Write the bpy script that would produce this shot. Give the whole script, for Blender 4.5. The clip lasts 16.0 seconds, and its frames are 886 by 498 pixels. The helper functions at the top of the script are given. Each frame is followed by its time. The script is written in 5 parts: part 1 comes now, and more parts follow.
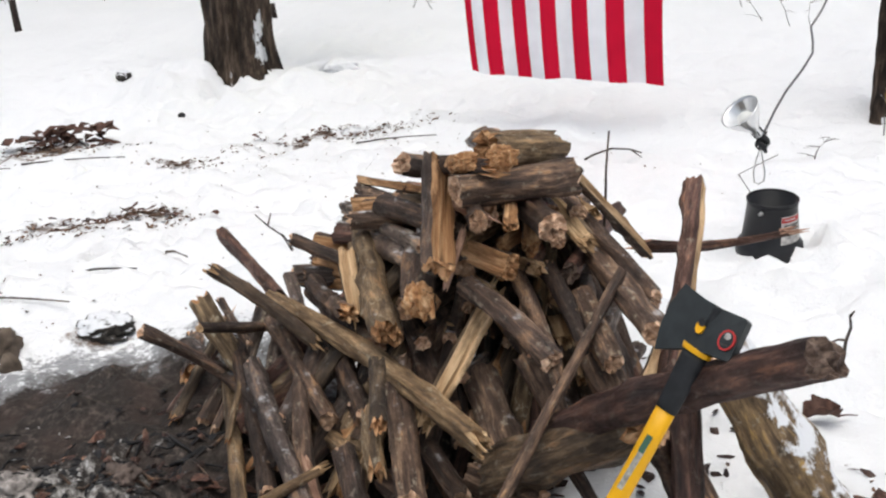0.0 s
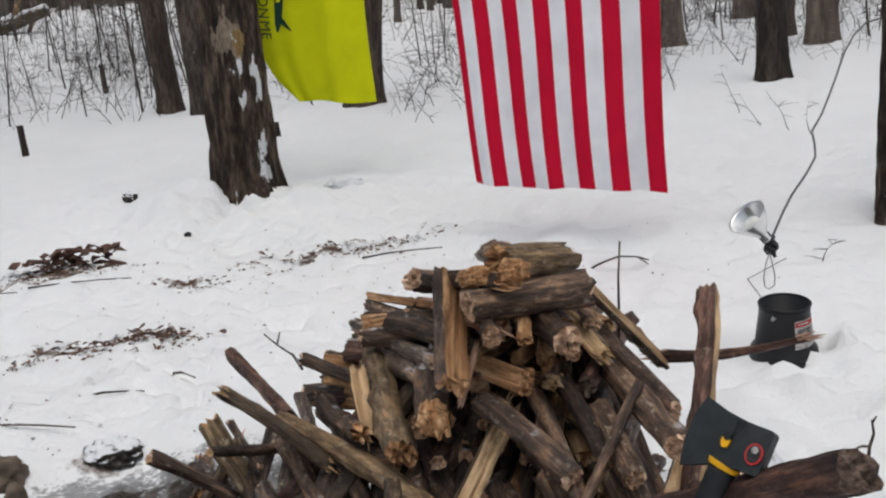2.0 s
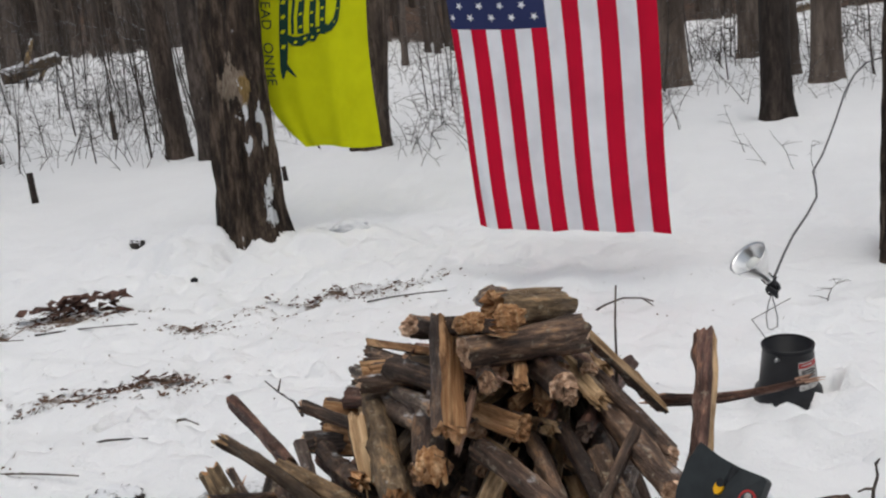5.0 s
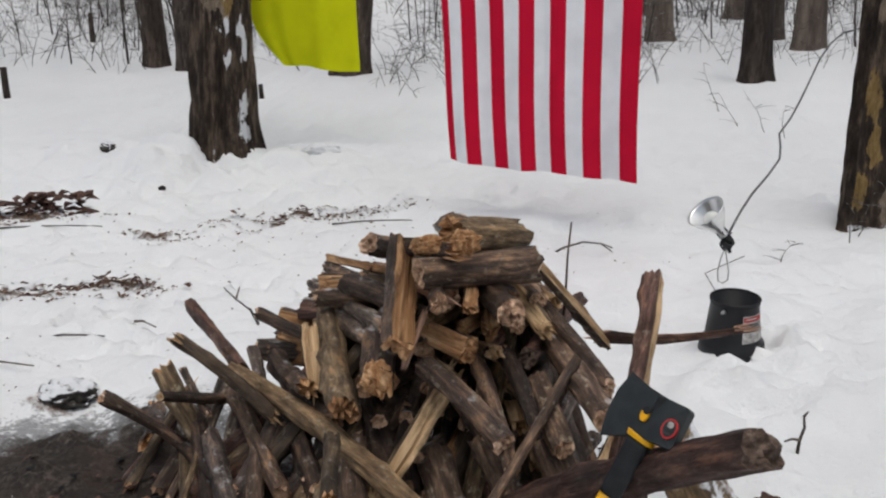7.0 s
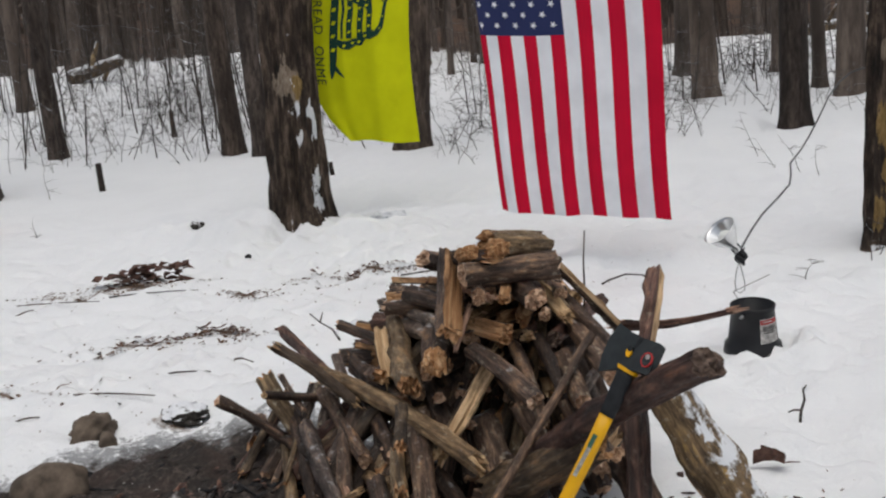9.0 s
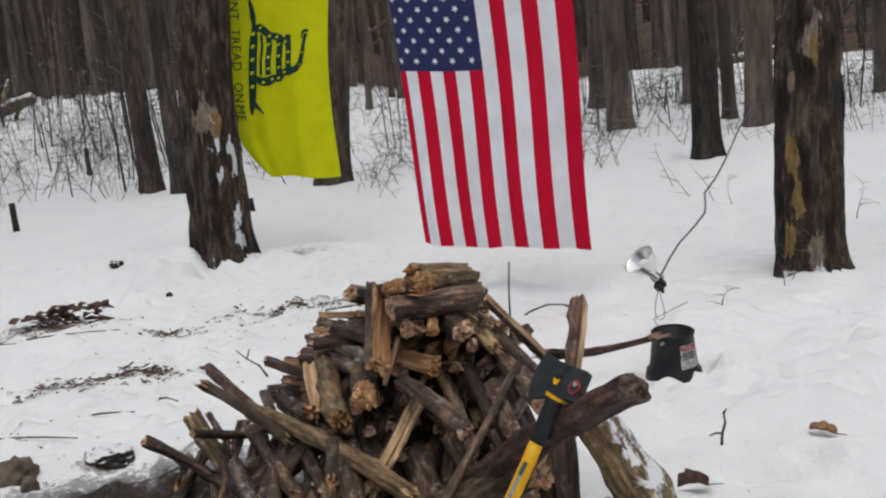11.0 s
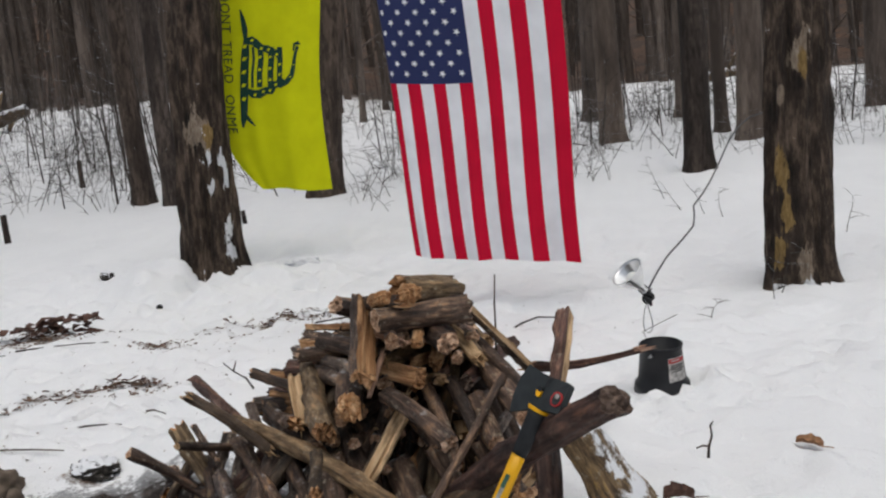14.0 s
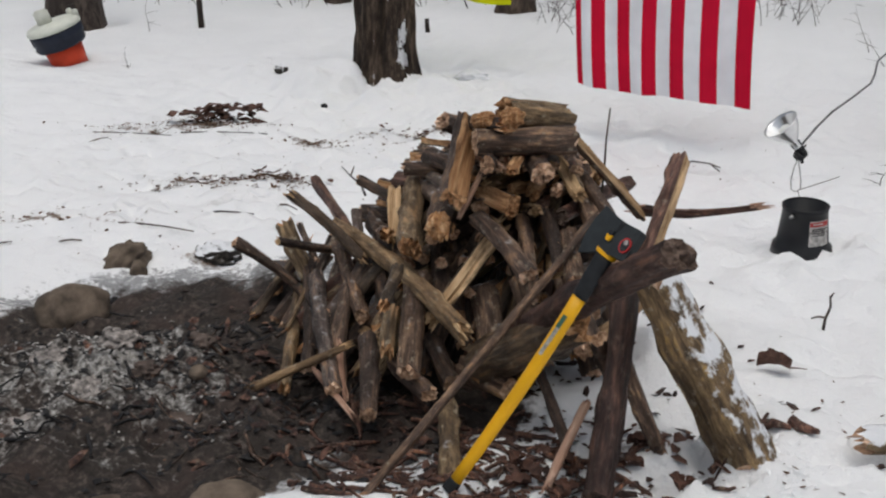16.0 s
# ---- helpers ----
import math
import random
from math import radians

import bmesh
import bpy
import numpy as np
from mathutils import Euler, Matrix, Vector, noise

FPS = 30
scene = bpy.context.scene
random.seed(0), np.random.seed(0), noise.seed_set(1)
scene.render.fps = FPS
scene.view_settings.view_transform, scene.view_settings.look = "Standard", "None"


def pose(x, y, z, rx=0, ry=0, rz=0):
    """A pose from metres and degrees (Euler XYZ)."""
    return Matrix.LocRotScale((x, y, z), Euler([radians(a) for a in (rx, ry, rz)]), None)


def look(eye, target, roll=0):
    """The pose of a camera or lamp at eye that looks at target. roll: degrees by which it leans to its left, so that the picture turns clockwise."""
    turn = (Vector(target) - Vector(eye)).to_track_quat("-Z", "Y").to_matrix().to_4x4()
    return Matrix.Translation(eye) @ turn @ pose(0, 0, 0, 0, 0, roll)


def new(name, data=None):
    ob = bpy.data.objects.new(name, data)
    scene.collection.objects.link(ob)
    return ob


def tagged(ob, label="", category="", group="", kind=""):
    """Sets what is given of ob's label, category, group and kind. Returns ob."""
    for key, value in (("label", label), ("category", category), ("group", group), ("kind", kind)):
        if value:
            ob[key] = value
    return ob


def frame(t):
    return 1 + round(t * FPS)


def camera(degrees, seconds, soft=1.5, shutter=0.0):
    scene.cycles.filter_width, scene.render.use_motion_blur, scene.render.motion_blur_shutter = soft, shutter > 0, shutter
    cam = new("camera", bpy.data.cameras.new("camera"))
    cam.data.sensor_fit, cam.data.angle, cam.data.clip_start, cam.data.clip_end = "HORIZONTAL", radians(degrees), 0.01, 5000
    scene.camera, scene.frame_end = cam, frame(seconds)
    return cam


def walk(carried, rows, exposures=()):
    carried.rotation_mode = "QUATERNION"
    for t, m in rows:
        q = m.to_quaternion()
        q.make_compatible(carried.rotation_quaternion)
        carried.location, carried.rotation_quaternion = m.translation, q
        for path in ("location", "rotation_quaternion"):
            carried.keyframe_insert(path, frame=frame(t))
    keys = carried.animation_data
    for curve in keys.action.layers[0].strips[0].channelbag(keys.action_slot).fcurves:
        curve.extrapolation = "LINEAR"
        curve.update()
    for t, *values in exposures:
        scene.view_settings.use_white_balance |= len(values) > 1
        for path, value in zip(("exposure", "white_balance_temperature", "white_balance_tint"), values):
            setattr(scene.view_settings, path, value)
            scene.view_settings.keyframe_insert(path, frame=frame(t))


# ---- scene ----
cam = camera(43.1, 16.0, soft=2.2)
EXPOSURES = [(0.0, 0.54, 6450, 6), (0.5, 0.22, 6450, 6), (1.0, 0.12, 6450, 6), (1.5, 0.08, 6450, 6), (3.5, 0.0, 6450, 6), (16.0, -0.02, 6450, 6)]
PATH = [
    (0, (0.501, 0.163, 1.238), (0.182, 2.034, 0.608), -3.4),
    (0.5, (0.507, 0.165, 1.236), (0.202, 2.059, 0.67), -3.0),
    (1, (0.496, 0.176, 1.249), (0.192, 2.088, 0.747), -4.4),
    (1.5, (0.492, 0.182, 1.241), (0.187, 2.102, 0.769), -4.8),
    (2, (0.483, 0.187, 1.243), (0.161, 2.111, 0.802), -4.9),
    (2.5, (0.479, 0.179, 1.264), (0.017, 2.091, 0.899), -3.8),
    (3, (0.51, 0.178, 1.258), (0.015, 2.09, 0.943), -5.3),
    (3.5, (0.519, 0.183, 1.255), (0.135, 2.112, 0.895), -4.6),
    (6, (0.508, 0.184, 1.252), (0.18, 2.12, 0.874), -5.5),
    (6.5, (0.5, 0.175, 1.243), (0.161, 2.095, 0.794), -2.4),
    (7, (0.543, 0.116, 1.239), (0.259, 2.036, 0.758), -0.2),
    (7.5, (0.681, -0.014, 1.203), (0.328, 1.903, 0.754), -2.0),
    (8, (0.803, -0.204, 1.18), (0.399, 1.7, 0.721), -1.8),
    (8.5, (0.775, -0.348, 1.217), (0.359, 1.576, 0.865), -3.5),
    (9, (0.728, -0.501, 1.206), (0.313, 1.425, 0.865), -4.6),
    (9.5, (0.727, -0.513, 1.222), (0.356, 1.425, 0.895), -5.5),
    (10, (0.722, -0.539, 1.219), (0.434, 1.418, 0.927), -4.5),
    (12.5, (0.716, -0.535, 1.208), (0.433, 1.423, 0.912), -5.6),
    (13, (0.719, -0.543, 1.215), (0.41, 1.412, 0.925), -5.3),
    (13.5, (0.732, -0.538, 1.21), (0.441, 1.421, 0.932), -5.7),
    (14, (0.743, -0.535, 1.208), (0.481, 1.429, 0.936), -4.9),
    (14.5, (0.749, -0.545, 1.234), (0.425, 1.41, 0.965), -6.6),
    (15, (0.791, -0.518, 1.217), (0.32, 1.384, 0.817), -3.6),
    (15.5, (0.919, -0.435, 1.184), (0.367, 1.423, 0.69), 0.9),
    (16, (0.974, -0.388, 1.179), (0.373, 1.434, 0.615), -0.0),
]
walk(cam, [(t, look(eye, target, roll)) for t, eye, target, roll in PATH], EXPOSURES)
SKY, SUN = 0.112, 0.55

# ---- world and light: a bright overcast winter day ----
world = bpy.data.worlds.new("overcast")
scene.world = world
world.use_nodes = True
wn = world.node_tree
bg = wn.nodes["Background"]
sky = wn.nodes.new("ShaderNodeTexSky")
sky.sky_type, sky.sun_disc = "NISHITA", False
sky.sun_elevation, sky.sun_rotation = radians(80), radians(157)
sky.air_density, sky.dust_density, sky.ozone_density = 1.0, 6.0, 0.6
hsv = wn.nodes.new("ShaderNodeHueSaturation")
hsv.inputs["Saturation"].default_value = 0.62
wn.links.new(sky.outputs["Color"], hsv.inputs["Color"])
wn.links.new(hsv.outputs["Color"], bg.inputs["Color"])
bg.inputs["Strength"].default_value = SKY
sun = new("sun", bpy.data.lights.new("sun", "SUN"))
sun.data.energy, sun.data.angle, sun.data.color = SUN, radians(70), (1.0, 0.99, 0.98)
sun.matrix_world = look((0.8, 0.6, 9), (0, 2, 0))


# ---- materials ----
def material(name, rough=0.8, metal=0.0):
    m = bpy.data.materials.new(name)
    m.use_nodes = True
    b = m.node_tree.nodes["Principled BSDF"]
    b.inputs["Roughness"].default_value, b.inputs["Metallic"].default_value = rough, metal
    b.inputs["Specular IOR Level"].default_value = 0.3
    return m, m.node_tree, b


def node(tree, kind, **values):
    n = tree.nodes.new(kind)
    for key, value in values.items():
        n.inputs[key].default_value = value
    return n


def coords(tree, scale=(1, 1, 1), shift_random=True):
    """Object coordinates, stretched, and moved for each object."""
    tc, mp = tree.nodes.new("ShaderNodeTexCoord"), tree.nodes.new("ShaderNodeMapping")
    mp.inputs["Scale"].default_value = scale
    tree.links.new(tc.outputs["Object"], mp.inputs["Vector"])
    if shift_random:
        info = tree.nodes.new("ShaderNodeObjectInfo")
        mul = node(tree, "ShaderNodeMath")
        mul.operation = "MULTIPLY"
        mul.inputs[1].default_value = 37.0
        tree.links.new(info.outputs["Random"], mul.inputs[0])
        tree.links.new(mul.outputs[0], mp.inputs["Location"])
    return mp.outputs["Vector"]


def noise_fac(tree, vec, scale, detail=6.0, rough=0.6):
    n = node(tree, "ShaderNodeTexNoise", Scale=scale, Detail=detail, Roughness=rough)
    tree.links.new(vec, n.inputs["Vector"])
    return n.outputs["Fac"]


def ramp(tree, fac, stops):
    r = tree.nodes.new("ShaderNodeValToRGB")
    el = r.color_ramp.elements
    while len(el) < len(stops):
        el.new(0.5)
    for e, (at, col) in zip(el, stops):
        e.position, e.color = at, (*col, 1)
    tree.links.new(fac, r.inputs["Fac"])
    return r.outputs["Color"]


def mix(tree, fac, a, b, how="MIX"):
    m = tree.nodes.new("ShaderNodeMix")
    m.data_type, m.blend_type = "RGBA", how
    for socket, value in ((m.inputs[0], fac), (m.inputs[6], a), (m.inputs[7], b)):
        if isinstance(value, bpy.types.NodeSocket):
            tree.links.new(value, socket)
        else:
            socket.default_value = value if not isinstance(value, tuple) else (*value, 1)
    return m.outputs[2]


def bump(tree, b, height, strength, distance):
    bn = node(tree, "ShaderNodeBump", Strength=strength, Distance=distance)
    tree.links.new(height, bn.inputs["Height"])
    tree.links.new(bn.outputs["Normal"], b.inputs["Normal"])


def math_node(tree, op, a, b=0.0, c=0.0):
    m = tree.nodes.new("ShaderNodeMath")
    m.operation = op
    for socket, value in zip(m.inputs, (a, b, c)):
        if isinstance(value, bpy.types.NodeSocket):
            tree.links.new(value, socket)
        else:
            socket.default_value = value
    return m.outputs[0]


def up_mask(tree, vec, scale, low, high):
    """Where a face looks up and the noise allows it: for settled snow."""
    geo = tree.nodes.new("ShaderNodeNewGeometry")
    sep = tree.nodes.new("ShaderNodeSeparateXYZ")
    tree.links.new(geo.outputs["Normal"], sep.inputs[0])
    n = noise_fac(tree, vec, scale, 4.0)
    s = math_node(tree, "MULTIPLY_ADD", sep.outputs["Z"], 0.45, n)
    r = node(tree, "ShaderNodeMapRange", **{"From Min": low, "From Max": high})
    tree.links.new(s, r.inputs["Value"])
    return r.outputs["Result"]


def bark(name, dark, mid, light, snow=None, stretch=0.22, fine=26.0, depth=0.006, rough=0.85):
    m, t, b = material(name, rough)
    v = coords(t, (1, 1, stretch))
    big, small = noise_fac(t, v, fine * 0.35, 5.0, 0.65), noise_fac(t, v, fine * 1.6, 8.0, 0.7)
    c = ramp(t, small, [(0.33, dark), (0.5, mid), (0.68, light)])
    flake = noise_fac(t, coords(t, (1, 1, stretch * 1.6)), fine * 0.8, 3.0, 0.5)
    c = mix(t, ramp(t, flake, [(0.52, (0, 0, 0)), (0.6, (0.75, 0.75, 0.75))]), c, mix(t, 0.5, light, mid))
    c = mix(t, ramp(t, big, [(0.42, (0, 0, 0)), (0.60, (1, 1, 1))]), c, mix(t, 0.7, c, dark))
    info = t.nodes.new("ShaderNodeObjectInfo")
    tone = ramp(t, info.outputs["Random"], [(0.0, (0.6, 0.58, 0.56)), (0.5, (1.0, 1.0, 1.0)), (1.0, (1.35, 1.25, 1.1))])
    c = mix(t, 1.0, c, tone, "MULTIPLY")
    if snow:
        c = mix(t, up_mask(t, coords(t, (1, 1, 1)), 22.0, *snow), c, (0.8, 0.81, 0.84))
    t.links.new(c, b.inputs["Base Color"])
    bump(t, b, math_node(t, "ADD", small, big), 1.0, depth * 1.4)
    return m


def log_bark(name, dark, mid, light, snow=None, rough=0.6, peel=(0.26, 0.16, 0.085), lichen=0.5):
    """Damp firewood bark: long furrows, peeled spots of inner wood, grey lichen and a tone of its own for each log."""
    m, t, b = material(name, rough)
    fibre = noise_fac(t, coords(t, (1, 1, 0.10)), 75.0, 7.0, 0.7)
    plate = noise_fac(t, coords(t, (1, 1, 0.33)), 30.0, 6.0, 0.7)
    blot = noise_fac(t, coords(t, (1, 1, 0.6)), 13.0, 5.0, 0.65)
    spot = noise_fac(t, coords(t, (1, 1, 0.75)), 48.0, 5.0, 0.7)
    both = math_node(t, "ADD", math_node(t, "MULTIPLY", fibre, 0.55), math_node(t, "MULTIPLY", plate, 0.45))
    c = ramp(t, both, [(0.38, dark), (0.5, mid), (0.63, light)])
    c = mix(t, ramp(t, blot, [(0.40, (0, 0, 0)), (0.62, (0.8, 0.8, 0.8))]), c, mix(t, 0.75, c, dark))
    bare = math_node(t, "ADD", math_node(t, "MULTIPLY", blot, -0.55), math_node(t, "ADD", plate, math_node(t, "MULTIPLY", fibre, 0.35)))
    c = mix(t, ramp(t, bare, [(0.51, (0, 0, 0)), (0.58, (0.75, 0.75, 0.75))]), c, mix(t, fibre, tuple(x * 0.45 for x in peel), tuple(min(1, x * 1.7) for x in peel)))
    c = mix(t, math_node(t, "MULTIPLY", ramp(t, spot, [(0.58, (0, 0, 0)), (0.66, (1, 1, 1))]), lichen), c, (0.30, 0.285, 0.235))
    info = t.nodes.new("ShaderNodeObjectInfo")
    tone = ramp(t, info.outputs["Random"], [(0.0, (0.52, 0.45, 0.42)), (0.45, (1.12, 1.02, 0.98)), (0.8, (1.65, 1.48, 1.28)), (1.0, (1.95, 1.88, 1.82))])
    c = mix(t, 1.0, c, tone, "MULTIPLY")
    if snow:
        c = mix(t, up_mask(t, coords(t, (1, 1, 1)), 26.0, *snow), c, (0.82, 0.83, 0.86))
    t.links.new(c, b.inputs["Base Color"])
    wet = node(t, "ShaderNodeMapRange", **{"From Min": 0.4, "From Max": 0.65, "To Min": 0.38, "To Max": 0.85})
    t.links.new(blot, wet.inputs["Value"])
    t.links.new(wet.outputs["Result"], b.inputs["Roughness"])
    b.inputs["Specular IOR Level"].default_value = 0.45
    bump(t, b, math_node(t, "ADD", both, math_node(t, "MULTIPLY", plate, 0.6)), 1.0, 0.014)
    return m


def wood(name, dark, mid, light, rough=0.75):
    """Split or torn wood: grain along the piece, dark weathered streaks and pale fresh ones."""
    m, t, b = material(name, rough)
    grain = noise_fac(t, coords(t, (1, 1, 0.06)), 85.0, 7.0, 0.65)
    blot = noise_fac(t, coords(t, (1, 1, 0.35)), 24.0, 6.0, 0.68)
    streak = noise_fac(t, coords(t, (1, 1, 0.12)), 34.0, 4.0, 0.6)
    c = ramp(t, grain, [(0.3, dark), (0.5, mid), (0.68, light)])
    c = mix(t, ramp(t, streak, [(0.52, (0, 0, 0)), (0.66, (0.75, 0.75, 0.75))]), c, tuple(min(1, x * 1.25) for x in light))
    c = mix(t, ramp(t, blot, [(0.52, (0, 0, 0)), (0.66, (0.8, 0.8, 0.8))]), c, tuple(x * 0.5 for x in dark))
    info = t.nodes.new("ShaderNodeObjectInfo")
    c = mix(t, 1.0, c, ramp(t, info.outputs["Random"], [(0.0, (0.72, 0.66, 0.62)), (0.5, (1.08, 1.04, 1.02)), (1.0, (1.25, 1.22, 1.25))]), "MULTIPLY")
    t.links.new(c, b.inputs["Base Color"])
    bump(t, b, math_node(t, "ADD", grain, blot), 0.9, 0.009)
    return m


BARK = log_bark("bark_dark", (0.012, 0.0075, 0.0055), (0.080, 0.051, 0.037), (0.31, 0.215, 0.15), snow=(1.02, 1.3))
BARK_MOSS = log_bark("bark_mossy", (0.018, 0.012, 0.008), (0.125, 0.089, 0.053), (0.37, 0.285, 0.175), snow=(1.05, 1.35), lichen=0.7)
BARK_RED = log_bark("bark_reddish", (0.012, 0.006, 0.005), (0.070, 0.034, 0.026), (0.24, 0.14, 0.105), snow=(1.06, 1.35), peel=(0.22, 0.11, 0.065), lichen=0.3)
BARK_FROST = log_bark("bark_frosted", (0.013, 0.010, 0.009), (0.085, 0.064, 0.055), (0.32, 0.27, 0.24), snow=(0.98, 1.22), lichen=0.8)
BARK_SNOW = log_bark("bark_snowy", (0.022, 0.015, 0.009), (0.15, 0.105, 0.055), (0.40, 0.30, 0.16), snow=(0.66, 0.76), peel=(0.30, 0.20, 0.06), lichen=0.7)
BARK_WORN = log_bark("bark_worn", (0.03, 0.019, 0.011), (0.17, 0.115, 0.065), (0.42, 0.31, 0.19), peel=(0.38, 0.26, 0.14), rough=0.7)
WOOD_DARK = wood("dark_end_grain", (0.02, 0.013, 0.010), (0.07, 0.045, 0.033), (0.17, 0.125, 0.095))
WOOD_ORANGE = wood("wood_orange", (0.17, 0.080, 0.032), (0.40, 0.215, 0.098), (0.62, 0.41, 0.225))
WOOD_PALE = wood("wood_pale", (0.20, 0.12, 0.058), (0.42, 0.28, 0.15), (0.62, 0.46, 0.28))
WOOD_PINK = wood("wood_pinkish", (0.17, 0.092, 0.065), (0.36, 0.215, 0.15), (0.54, 0.39, 0.29))
WOOD_END = wood("end_grain", (0.20, 0.115, 0.070), (0.47, 0.30, 0.19), (0.70, 0.53, 0.38))
WOOD_ROT = wood("wood_rotten", (0.22, 0.095, 0.038), (0.50, 0.27, 0.12), (0.72, 0.52, 0.31))
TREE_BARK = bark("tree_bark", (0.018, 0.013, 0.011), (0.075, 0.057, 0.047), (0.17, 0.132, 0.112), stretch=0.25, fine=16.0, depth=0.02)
# Paler than the near tree bark: distance haze is put into the colour.
HAZY_FAR_BARK = bark("hazy_far_bark", (0.055, 0.042, 0.035), (0.125, 0.098, 0.082), (0.22, 0.178, 0.15), stretch=0.2, fine=5.0, depth=0.02)
TWIG = bark("twig_bark", (0.03, 0.024, 0.02), (0.085, 0.068, 0.058), (0.20, 0.175, 0.155), snow=(0.86, 1.05), fine=40.0, depth=0.001)


def plain(name, colour, rough=0.6, metal=0.0, vary=0.12, scale=20.0, relief=0.0):
    m, t, b = material(name, rough, metal)
    v = coords(t, (1, 1, 1))
    n = noise_fac(t, v, scale, 5.0)
    lo, hi = tuple(max(0, c * (1 - vary)) for c in colour), tuple(min(1, c * (1 + vary)) for c in colour)
    t.links.new(ramp(t, n, [(0.35, lo), (0.65, hi)]), b.inputs["Base Color"])
    if relief:
        bump(t, b, n, 0.6, relief)
    return m


def cloth(name, colour):
    m, t, b = material(name, 0.85)
    tc = t.nodes.new("ShaderNodeTexCoord")
    n = noise_fac(t, tc.outputs["Object"], 5.0, 3.0)
    t.links.new(ramp(t, n, [(0.35, tuple(c * 0.93 for c in colour)), (0.65, tuple(min(1, c * 1.05) for c in colour))]), b.inputs["Base Color"])
    weave = noise_fac(t, tc.outputs["Object"], 420.0, 2.0)
    bump(t, b, weave, 0.25, 0.001)
    b.inputs["Specular IOR Level"].default_value = 0.08
    return m


RED, WHITE, BLUE = cloth("red_cloth", (0.56, 0.008, 0.036)), cloth("white_cloth", (0.82, 0.82, 0.85)), cloth("blue_cloth", (0.034, 0.042, 0.115))
YELLOW, PRINT = cloth("yellow_cloth", (0.66, 0.69, 0.010)), cloth("green_print", (0.022, 0.06, 0.045))
SNOW_BIT = plain("loose_snow", (0.87, 0.875, 0.89), 0.7, 0, 0.04, 30.0, 0.004)
ROCK = plain("brown_rock", (0.12, 0.092, 0.07), 0.9, 0, 0.45, 14.0, 0.01)
CHAR = plain("charcoal", (0.018, 0.017, 0.018), 0.85, 0, 0.6, 30.0, 0.004)
LEAF = plain("dead_leaf", (0.085, 0.042, 0.030), 0.7, 0, 0.5, 25.0, 0.002)
LEAF_TAN = plain("tan_leaf", (0.27, 0.14, 0.07), 0.7, 0, 0.4, 25.0, 0.002)
BLACK_PLASTIC = plain("black_plastic", (0.014, 0.014, 0.016), 0.45, 0, 0.2)
GRIP = plain("black_rubber", (0.012, 0.013, 0.015), 0.6, 0, 0.25, 60.0, 0.001)
AXE_STEEL = plain("dark_coated_steel", (0.028, 0.032, 0.034), 0.5, 0.3, 0.2, 30.0)
AXE_YELLOW = plain("yellow_fibreglass", (0.72, 0.37, 0.006), 0.4, 0, 0.06, 12.0)
ALUMINIUM = plain("spun_aluminium", (0.80, 0.80, 0.80), 0.28, 1.0, 0.06, 30.0)
WIRE = plain("grey_wire", (0.30, 0.30, 0.30), 0.45, 0.7, 0.1)
CORD = plain("dark_cord", (0.10, 0.10, 0.105), 0.6, 0, 0.15)
LABEL_WHITE = plain("label_paper", (0.42, 0.40, 0.38), 0.6, 0, 0.45, 60.0)
LABEL_RED = plain("label_red", (0.42, 0.03, 0.03), 0.5, 0, 0.1)
LABEL_DARK = plain("label_ink", (0.05, 0.045, 0.045), 0.6, 0, 0.1)
ORANGE_PLASTIC = plain("orange_plastic", (0.62, 0.06, 0.02), 0.5, 0, 0.08)
NAVY_PLASTIC = plain("navy_plastic", (0.012, 0.016, 0.03), 0.5, 0, 0.2)
CREAM_PLASTIC = plain("cream_plastic", (0.62, 0.63, 0.56), 0.5, 0, 0.06)
FUNGUS = wood("yellowed_wood", (0.14, 0.085, 0.03), (0.30, 0.20, 0.075), (0.42, 0.30, 0.14))
BARE_WOOD = wood("bare_weathered_wood", (0.10, 0.075, 0.055), (0.24, 0.19, 0.145), (0.40, 0.34, 0.27))


